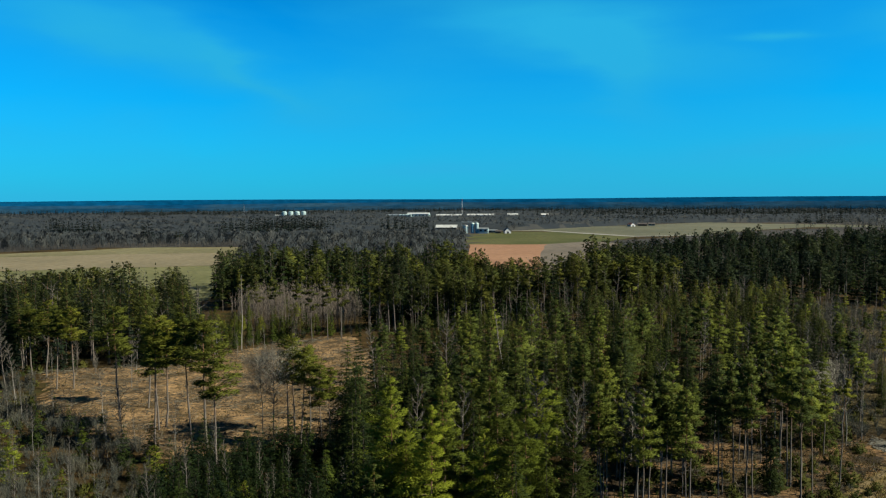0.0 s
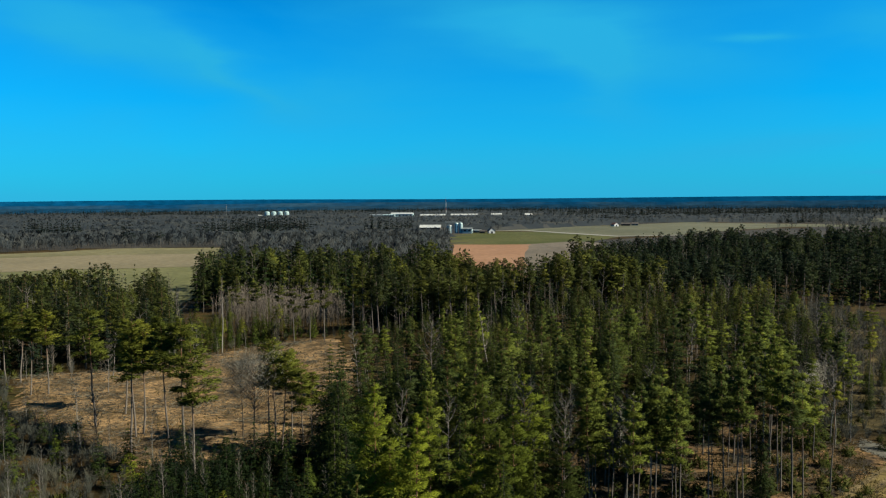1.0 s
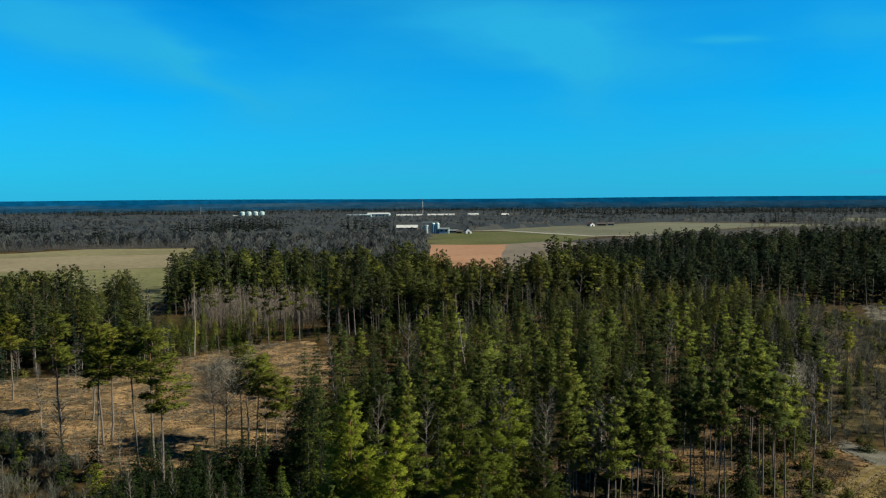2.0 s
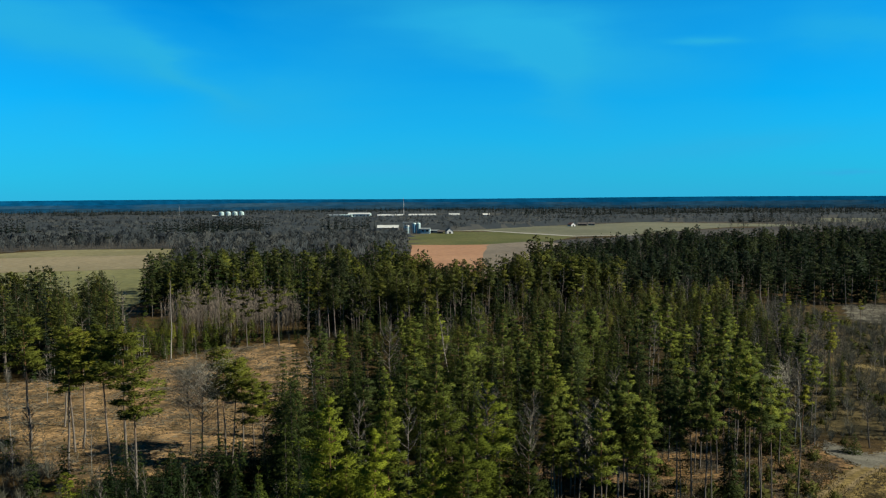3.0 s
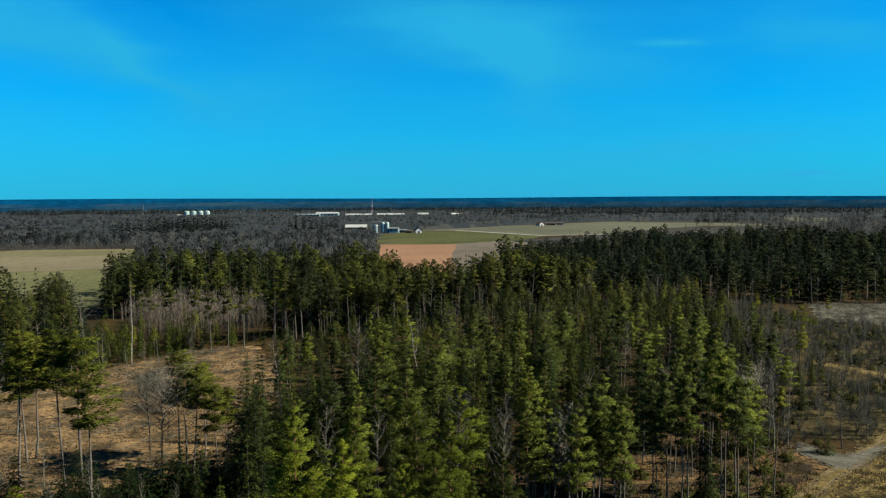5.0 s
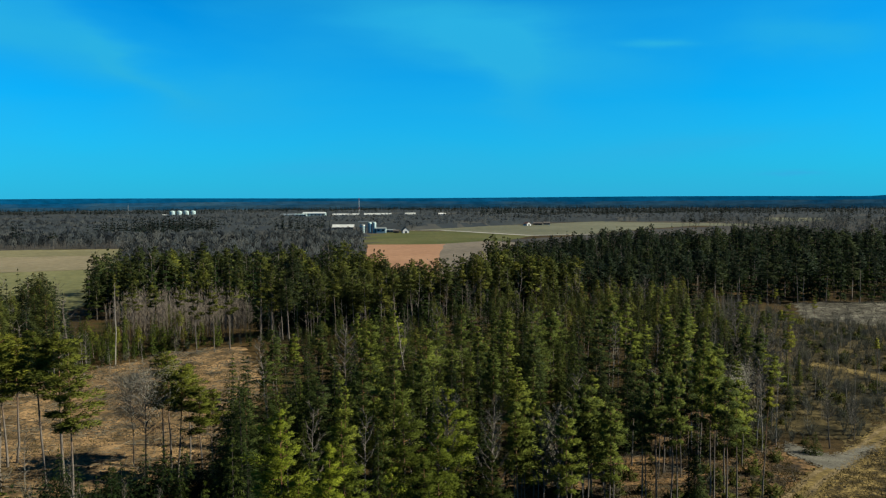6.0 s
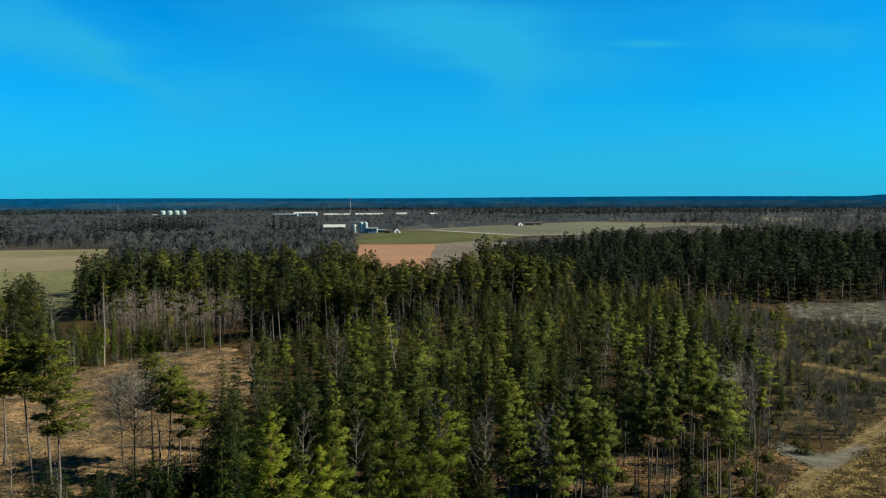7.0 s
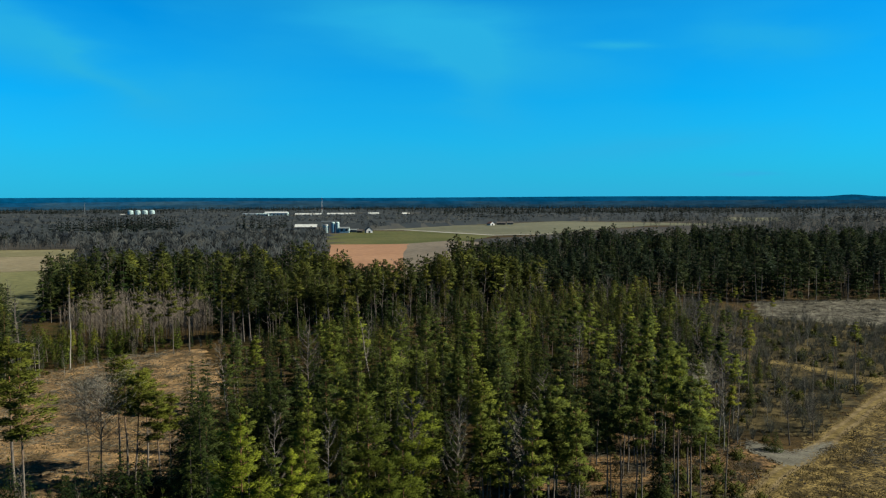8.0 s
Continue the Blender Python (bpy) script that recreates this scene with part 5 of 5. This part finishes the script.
# conifers grow in clumps: centre and half widths in plan
clump = np.array([noise.noise(Vector((x * 0.006, y * 0.0035, 3.1))) for x, y in p])
fir = (clump > 0.66) | ((d > 2100) & (fr.random(len(p)) < 0.6)) | ((p[:, 0] > 0.12 * p[:, 1]) & (d > 1800) & (fr.random(len(p)) < 0.75)) | ((p[:, 0] > 0.34 * p[:, 1]) & (d > 1500) & (fr.random(len(p)) < 0.25))
CLUMPS = [(-212, 945, 70, 34), (-200, 1055, 55, 22), (-40, 985, 46, 16), (-470, 985, 45, 22), (-318, 820, 10, 8), (-330, 2010, 120, 26), (-190, 2350, 90, 40), (355, 1395, 75, 30), (720, 1400, 22, 14), (640, 1300, 40, 16), (-640, 2000, 260, 60), (540, 1700, 260, 70), (900, 1750, 320, 80), (80, 2400, 300, 60), (-20, 1640, 18, 10)]
for cx, cy, rx, ry in CLUMPS:
    fir |= (((p[:, 0] - cx) / rx) ** 2 + ((p[:, 1] - cy) / ry) ** 2 < 1) & (fr.random(len(p)) < 0.85)
q = p[~fir]
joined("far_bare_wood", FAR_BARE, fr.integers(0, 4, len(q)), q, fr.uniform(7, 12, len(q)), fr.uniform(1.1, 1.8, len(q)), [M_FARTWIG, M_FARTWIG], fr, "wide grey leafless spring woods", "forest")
extra = []
for cx, cy, rx, ry in CLUMPS:
    g = scatter(fr, [(cx - rx, cy - ry), (cx + rx, cy - ry), (cx + rx, cy + ry), (cx - rx, cy + ry)], 6.0 if cy < 1200 else 10.0, AVOID)
    extra.append(g[(((g[:, 0] - cx) / rx) ** 2 + ((g[:, 1] - cy) / ry) ** 2 + fr.normal(size=len(g)) * 0.2) < 1])
q = np.concatenate([p[fir]] + extra)
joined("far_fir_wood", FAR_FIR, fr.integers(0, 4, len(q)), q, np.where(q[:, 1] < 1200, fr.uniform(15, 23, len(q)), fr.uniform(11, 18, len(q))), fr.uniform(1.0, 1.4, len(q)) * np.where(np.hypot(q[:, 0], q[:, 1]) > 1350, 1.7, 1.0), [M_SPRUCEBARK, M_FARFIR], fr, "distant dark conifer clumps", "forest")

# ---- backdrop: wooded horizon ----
# distance haze is put into these base colours, bluer ridge by ridge
M_HAZE_A = surface("hazy_woods_near", (0.003, 0.021, 0.048), (0.011, 0.029, 0.050), 0.004, 1.0, 0.03, 0, 0.35)
M_HAZE_M = surface("hazy_woods_mid", (0.002, 0.025, 0.064), (0.011, 0.033, 0.060), 0.003, 1.0, 0.03, 0, 0.3)
M_HAZE_B = surface("hazy_woods_far", (0.000, 0.026, 0.072), (0.001, 0.034, 0.090), 0.002, 1.0, 0.02, 0, 0.3)


for m in (M_HAZE_A, M_HAZE_M, M_HAZE_B):
    m.node_tree.nodes["Principled BSDF"].inputs["Specular IOR Level"].default_value = 0.0


def ridge(name, dist, top, rough, material, seed, hill=0.0):
    """A wooded ridge across the view, with a treed skyline and depth behind it."""
    r = np.random.default_rng(seed)
    a = np.radians(np.arange(-62, 62, 0.03))
    k = len(a)
    h = top + r.normal(size=k) * rough + 2.5 * np.sin(a * 9 + seed) + hill * np.exp(-(((np.degrees(a) - 38.2) / 1.1) ** 2))
    rows = []
    for dd, z in ((dist - 120, np.zeros(k)), (dist, h), (dist + 150, h - 2), (dist + 200, np.zeros(k))):
        rows.append(np.column_stack([np.sin(a) * dd, np.cos(a) * dd, z]))
    v = np.concatenate(rows)
    i = (np.arange(3)[:, None] * k + np.arange(k - 1)).ravel()
    f = np.concatenate([np.stack([i, i + 1, i + k + 1], -1), np.stack([i, i + k + 1, i + k], -1)])
    lit = unit(np.column_stack([np.sin(np.tile(a, 4)) * -0.5, np.cos(np.tile(a, 4)) * -0.5, np.ones(4 * k)]))
    return tagged(new(name, mesh_from(name, v, f, [material], d=lit)), "distant wooded ridge on the horizon, coloured haze blue", "woods", kind="structure")


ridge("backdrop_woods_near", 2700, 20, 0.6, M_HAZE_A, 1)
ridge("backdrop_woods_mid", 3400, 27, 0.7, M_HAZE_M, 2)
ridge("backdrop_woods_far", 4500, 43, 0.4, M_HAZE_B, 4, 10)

# ---- dead and leaning trunks ----
def dead_trunk(x, y, height, lean, turn, label, fork=False):
    ob = tagged(new("dead_tree"), label, "dead tree", "dead trees")
    ob.matrix_world = pose(x, y, float(ground_z(x, y)) - 0.1, 0, lean, turn)
    r = np.random.default_rng(int(abs(x) * 7))
    s = Soup()
    line = trunk_line(r, height, 6, 0.01, 0.12)
    s.tube(line, [0.20, 0.17, 0.15, 0.13, 0.10, 0.07], 6, 0, height)
    v, f, m, h = s.arrays()
    new("trunk", mesh_from("dead_tree_trunk", v, f, [M_BIRCHBARK], None, h)).parent = ob
    for k in range(2 if fork else 6):
        s = Soup()
        z = height * (0.72 if fork else r.uniform(0.35, 0.95))
        a = r.uniform(0, 6.3)
        p0 = along(line, z)
        d = np.array([math.cos(a), math.sin(a), 0.8 if fork else 0.1]) * (2.2 if fork else r.uniform(0.4, 1.2))
        s.tube([p0, p0 + d * 0.5, p0 + d + (0, 0, 0.4)], [0.08, 0.06, 0.03], 4, 0, height)
        v, f, m, h = s.arrays()
        new("limb", mesh_from("dead_tree_limb", v, f, [M_BIRCHBARK], None, h)).parent = ob


dead_trunk(-60.5, 227.5, 22.5, 0, 0, "tall pale dead birch at the clearing edge")
dead_trunk(102, 297, 15, 2, 0, "pale dead snag with a forked top", True)
dead_trunk(15.4, 190, 17, -9, 0, "pale leaning dead birch trunk")
dead_trunk(116, 232, 15, -8, 0, "pale leaning dead trunk among the brush")
dead_trunk(100, 184, 13, 3, 30, "broken pale birch trunk beside the brush")

# ---- lone pine at the field's edge ----
plant(edge_pines, [20.0], [(-251, 731, 17), (-258, 742, 15)], rng)

# ---- village ----
M_WHITE = surface("white_sheeting", (0.30, 0.32, 0.33), (0.38, 0.39, 0.40), 0.2, 0.5, 1.5, 0, 0.2, 0.5)
M_BRIGHT = surface("bright_white_sheeting", (0.23, 0.25, 0.26), (0.30, 0.32, 0.33), 0.2, 0.45, 1.5, 0, 0.15, 0.5)
M_SILOTOP = surface("pale_cyan_sheeting", (0.13, 0.20, 0.22), (0.17, 0.25, 0.27), 0.2, 0.45, 1.5, 0, 0.15, 0.5)
M_PALEBLUE = surface("pale_blue_sheeting", (0.190, 0.270, 0.290), (0.230, 0.315, 0.335), 0.2, 0.5, 1.5, 0, 0.2, 0.5)
M_BLUE = surface("blue_sheeting", (0.060, 0.160, 0.230), (0.075, 0.185, 0.260), 0.2, 0.5, 1.5, 0, 0.2, 0.5)
M_STEEL = surface("grey_steel", (0.090, 0.105, 0.112), (0.125, 0.140, 0.148), 0.2, 0.4, 1.5, 0, 0.2, 0.5)
M_DARKROOF = surface("dark_roofing", (0.025, 0.022, 0.023), (0.040, 0.037, 0.035), 0.3, 0.8, 2.0, 0, 0.3, 0.5)
M_REDROOF = surface("rust_red_roofing", (0.079, 0.030, 0.019), (0.101, 0.041, 0.027), 0.3, 0.8, 2.0, 0, 0.3, 0.5)
M_GLASSDARK = surface("dark_glazing", (0.011, 0.015, 0.019), (0.018, 0.022, 0.027), 0.5, 0.2, 3.0, 0, 0.1, 0.5)
M_MASTRED = surface("red_paint", (0.162, 0.030, 0.019), (0.187, 0.037, 0.023), 0.3, 0.6, 2.0, 0, 0.15, 0.5)


def gable(w, l, h, rise, over=0.4, thick=0.25):
    bm = bmesh.new()
    ends = []
    for y in (-l / 2 - over, l / 2 + over):
        ends.append([bm.verts.new(c) for c in ((-w / 2 - over, y, h - 0.1), (0, y, h + rise), (w / 2 + over, y, h - 0.1), (w / 2 + over, y, h - 0.1 - thick), (0, y, h + rise - thick), (-w / 2 - over, y, h - 0.1 - thick))])
    n = 6
    for i in range(n):
        bm.faces.new((ends[0][i], ends[0][(i + 1) % n], ends[1][(i + 1) % n], ends[1][i]))
    bm.faces.new(ends[0][::-1])
    bm.faces.new(ends[1])
    bmesh.ops.recalc_face_normals(bm, faces=bm.faces[:])
    return bm


def shell(w, l, h, rise):
    """Walls with pointed gable ends."""
    bm = bmesh.new()
    ends = [[bm.verts.new(c) for c in ((-w / 2, y, 0), (w / 2, y, 0), (w / 2, y, h), (0, y, h + rise - 0.3), (-w / 2, y, h))] for y in (-l / 2, l / 2)]
    for i in range(5):
        bm.faces.new((ends[0][i], ends[0][(i + 1) % 5], ends[1][(i + 1) % 5], ends[1][i]))
    bm.faces.new(ends[0][::-1])
    bm.faces.new(ends[1])
    bmesh.ops.recalc_face_normals(bm, faces=bm.faces[:])
    return bm


def building(name, x, y, turn, w, l, h, rise, wall, roof, label, category, openings=2, group=""):
    ob = tagged(new(name), label, category, group)
    ob.matrix_world = pose(x, y, 0, 0, 0, turn)
    wl_ob = part("wall", shell(w, l, h, rise), wall, ob)
    part("roof", gable(w, l, h, rise), roof, ob)
    for k in range(openings):
        c = -l / 2 + (k + 0.5) * l / openings
        part("window", box(-w / 2 - 0.06, c - min(1.5, l / openings * 0.3), h * 0.45, -w / 2 + 0.1, c + min(1.5, l / openings * 0.3), h * 0.8, 0.02), M_GLASSDARK, ob)
    part("door", box(-1.2, -l / 2 - 0.06, 0, 1.2, -l / 2 + 0.1, min(h * 0.8, 3.0), 0.02), M_GLASSDARK, ob)
    return ob


def cylinder(r, h, z0=0.0, seg=20, dome=0.0):
    bm = bmesh.new()
    levels = [(r, z0), (r, z0 + h)]
    for k in range(1, 4):
        if dome:
            levels.append((r * math.cos(k * math.pi / 6.4), z0 + h + dome * math.sin(k * math.pi / 6.4)))
    rings = [[bm.verts.new((rr * math.cos(2 * math.pi * i / seg), rr * math.sin(2 * math.pi * i / seg), z)) for i in range(seg)] for rr, z in levels]
    for a, b3 in zip(rings, rings[1:]):
        for i in range(seg):
            bm.faces.new((a[i], a[(i + 1) % seg], b3[(i + 1) % seg], b3[i]))
    bm.faces.new(rings[0][::-1])
    bm.faces.new(rings[-1])
    return bm


def silo(name, x, y, r, h, dome, body_mat, roof_mat, label, group):
    ob = tagged(new(name), label, "silo", group)
    ob.matrix_world = pose(x, y, 0)
    part("body", cylinder(r, h), body_mat, ob)
    part("roof", cylinder(r + 0.15, 0.25, h, 20, dome), roof_mat, ob)
    for k in range(1, 4):
        part("hoop", cylinder(r + 0.07, 0.18, h * k / 4), roof_mat, ob)
    part("hatch", cylinder(0.6, 0.6, h + dome * 0.97, 8), M_STEEL, ob)
    return ob


for k in range(4):
    silo("storage_silo", -402 + k * 15.3, 1950 + k * 5, 6.4, 12.0, 3.0, M_PALEBLUE, M_SILOTOP, "white domed storage silo in a row of four", "silo row")
building("shed", -418, 1950, 80, 8, 14, 5, 1.5, M_PALEBLUE, M_BRIGHT, "low pale shed beside the silo row", "shed")
building("warehouse", -116, 1880, 80, 22, 42, 5.5, 2.0, M_PALEBLUE, M_STEEL, "long low grey-roofed warehouse", "warehouse", 5)
building("factory_hall", -58, 1830, 82, 26, 52, 9.0, 3.0, M_PALEBLUE, M_BRIGHT, "large white industrial hall with pale blue wall", "warehouse", 6)
building("factory_annex", -88, 1815, 82, 14, 26, 7.0, 1.5, M_PALEBLUE, M_PALEBLUE, "pale blue annex beside the white hall", "warehouse", 3)
building("cattle_barn", 14, 1880, 88, 18, 62, 4.0, 3.0, M_WHITE, M_BRIGHT, "long low white barn", "barn", 8)
building("cattle_barn", 92, 1895, 88, 18, 66, 4.0, 3.0, M_WHITE, M_BRIGHT, "long low white barn beside the mast", "barn", 8)
building("cattle_barn", 172, 1905, 88, 14, 26, 4.5, 3.0, M_WHITE, M_BRIGHT, "short white barn among bare trees", "barn", 4)
building("white_barn", 5, 1110, 84, 17, 30, 3.6, 3.6, M_DARKROOF, M_BRIGHT, "dark-walled barn with a bright white metal roof", "barn", 5)
building("barn", 165, 1760, 86, 12, 24, 4.0, 3.0, M_WHITE, M_STEEL, "small pale barn among bare trees", "barn", 4)
building("barn", 248, 1880, 84, 12, 18, 4.0, 3.0, M_WHITE, M_WHITE, "small pale barn among bare trees", "barn", 4)
silo("grain_silo", 29, 998, 3.6, 9.0, 2.0, M_PALEBLUE, M_STEEL, "pale grey-blue steel grain silo", "grain silos")
silo("grain_silo", 38, 996, 2.4, 12.0, 1.5, M_BLUE, M_PALEBLUE, "tall blue grain silo", "grain silos")
silo("grain_silo", 43.5, 995, 2.4, 12.0, 1.5, M_PALEBLUE, M_PALEBLUE, "tall pale blue grain silo", "grain silos")
building("grain_dryer", 52, 990, 80, 9, 12, 6.0, 1.5, M_PALEBLUE, M_STEEL, "pale blue grain dryer building beside the silos", "shed", 2)
building("machine_shed", 62, 1010, 80, 8, 18, 3.0, 1.2, M_STEEL, M_STEEL, "low grey machine shed", "shed", 3)
conveyor = tagged(new("conveyor"), "steel conveyor bridge over the grain silos", "conveyor")
conveyor.matrix_world = pose(34, 996, 0)
part("bridge", box(-11, -0.7, 13.6, 11, 0.7, 15.0, 0.1), M_STEEL, conveyor)
for cx in (-10, 0.5, 10):
    part("leg", box(cx - 0.3, -0.3, 0, cx + 0.3, 0.3, 13.6), M_STEEL, conveyor)
building("farmhouse", 82, 985, 8, 8, 9, 3.2, 4.0, M_WHITE, M_DARKROOF, "white gabled farmhouse with a dark steep roof", "house", 3)
building("outbuilding", 71, 988, 80, 5, 7, 2.6, 1.8, M_DARKROOF, M_DARKROOF, "dark wooden outbuilding beside the farmhouse", "shed", 1)
building("cottage", 291, 1190, 20, 8, 10, 3.0, 3.0, M_WHITE, M_REDROOF, "white cottage with a rust-red roof", "house", 3)
building("outbuilding", 314, 1212, 70, 7, 14, 3.0, 2.0, M_DARKROOF, M_DARKROOF, "dark barn beside the cottage", "shed", 2)
building("outbuilding", 330, 1218, 80, 6, 10, 3.0, 2.0, M_STEEL, M_DARKROOF, "dark barn beside the cottage", "shed", 2)


def mast(x, y, height, label, banded=True):
    ob = tagged(new("radio_mast"), label, "mast")
    ob.matrix_world = pose(x, y, 0)
    n = 8
    for k in range(n):
        z0, z1 = height * k / n, height * (k + 1) / n
        bm = bmesh.new()
        for q in range(3):
            a = q * 2.094
            w0, w1 = 1.5 * (1 - 0.7 * k / n), 1.5 * (1 - 0.7 * (k + 1) / n)
            p0, p1 = Vector((w0 * math.cos(a), w0 * math.sin(a), z0)), Vector((w1 * math.cos(a), w1 * math.sin(a), z1))
            p2 = Vector((w1 * math.cos(a + 2.094), w1 * math.sin(a + 2.094), z1))
            for a0, a1, rad in ((p0, p1, 0.16), (p0, p2, 0.09)):
                m = look(a0, a1)
                made = bmesh.ops.create_cone(bm, cap_ends=True, segments=5, radius1=rad, radius2=rad, depth=(a1 - a0).length)
                bmesh.ops.transform(bm, matrix=Matrix.Translation((a0 + a1) / 2) @ m.to_3x3().to_4x4(), verts=made["verts"])
        part("section", bm, M_MASTRED if banded and k in (3, 7) else (M_WHITE if banded else M_STEEL), ob)
    part("antenna", cylinder(0.12, 4.0, height, 6), M_STEEL, ob)
    return ob


mast(47, 1900, 44, "tall red and white lattice radio mast")
mast(-500, 1935, 30, "thin grey lattice mast above the woods", False)
mast(-276, 1960, 13, "short grey lattice mast", False)

for ob in PROTOS:
    for o in list(ob.children_recursive):
        bpy.data.objects.remove(o)
    bpy.data.objects.remove(ob)
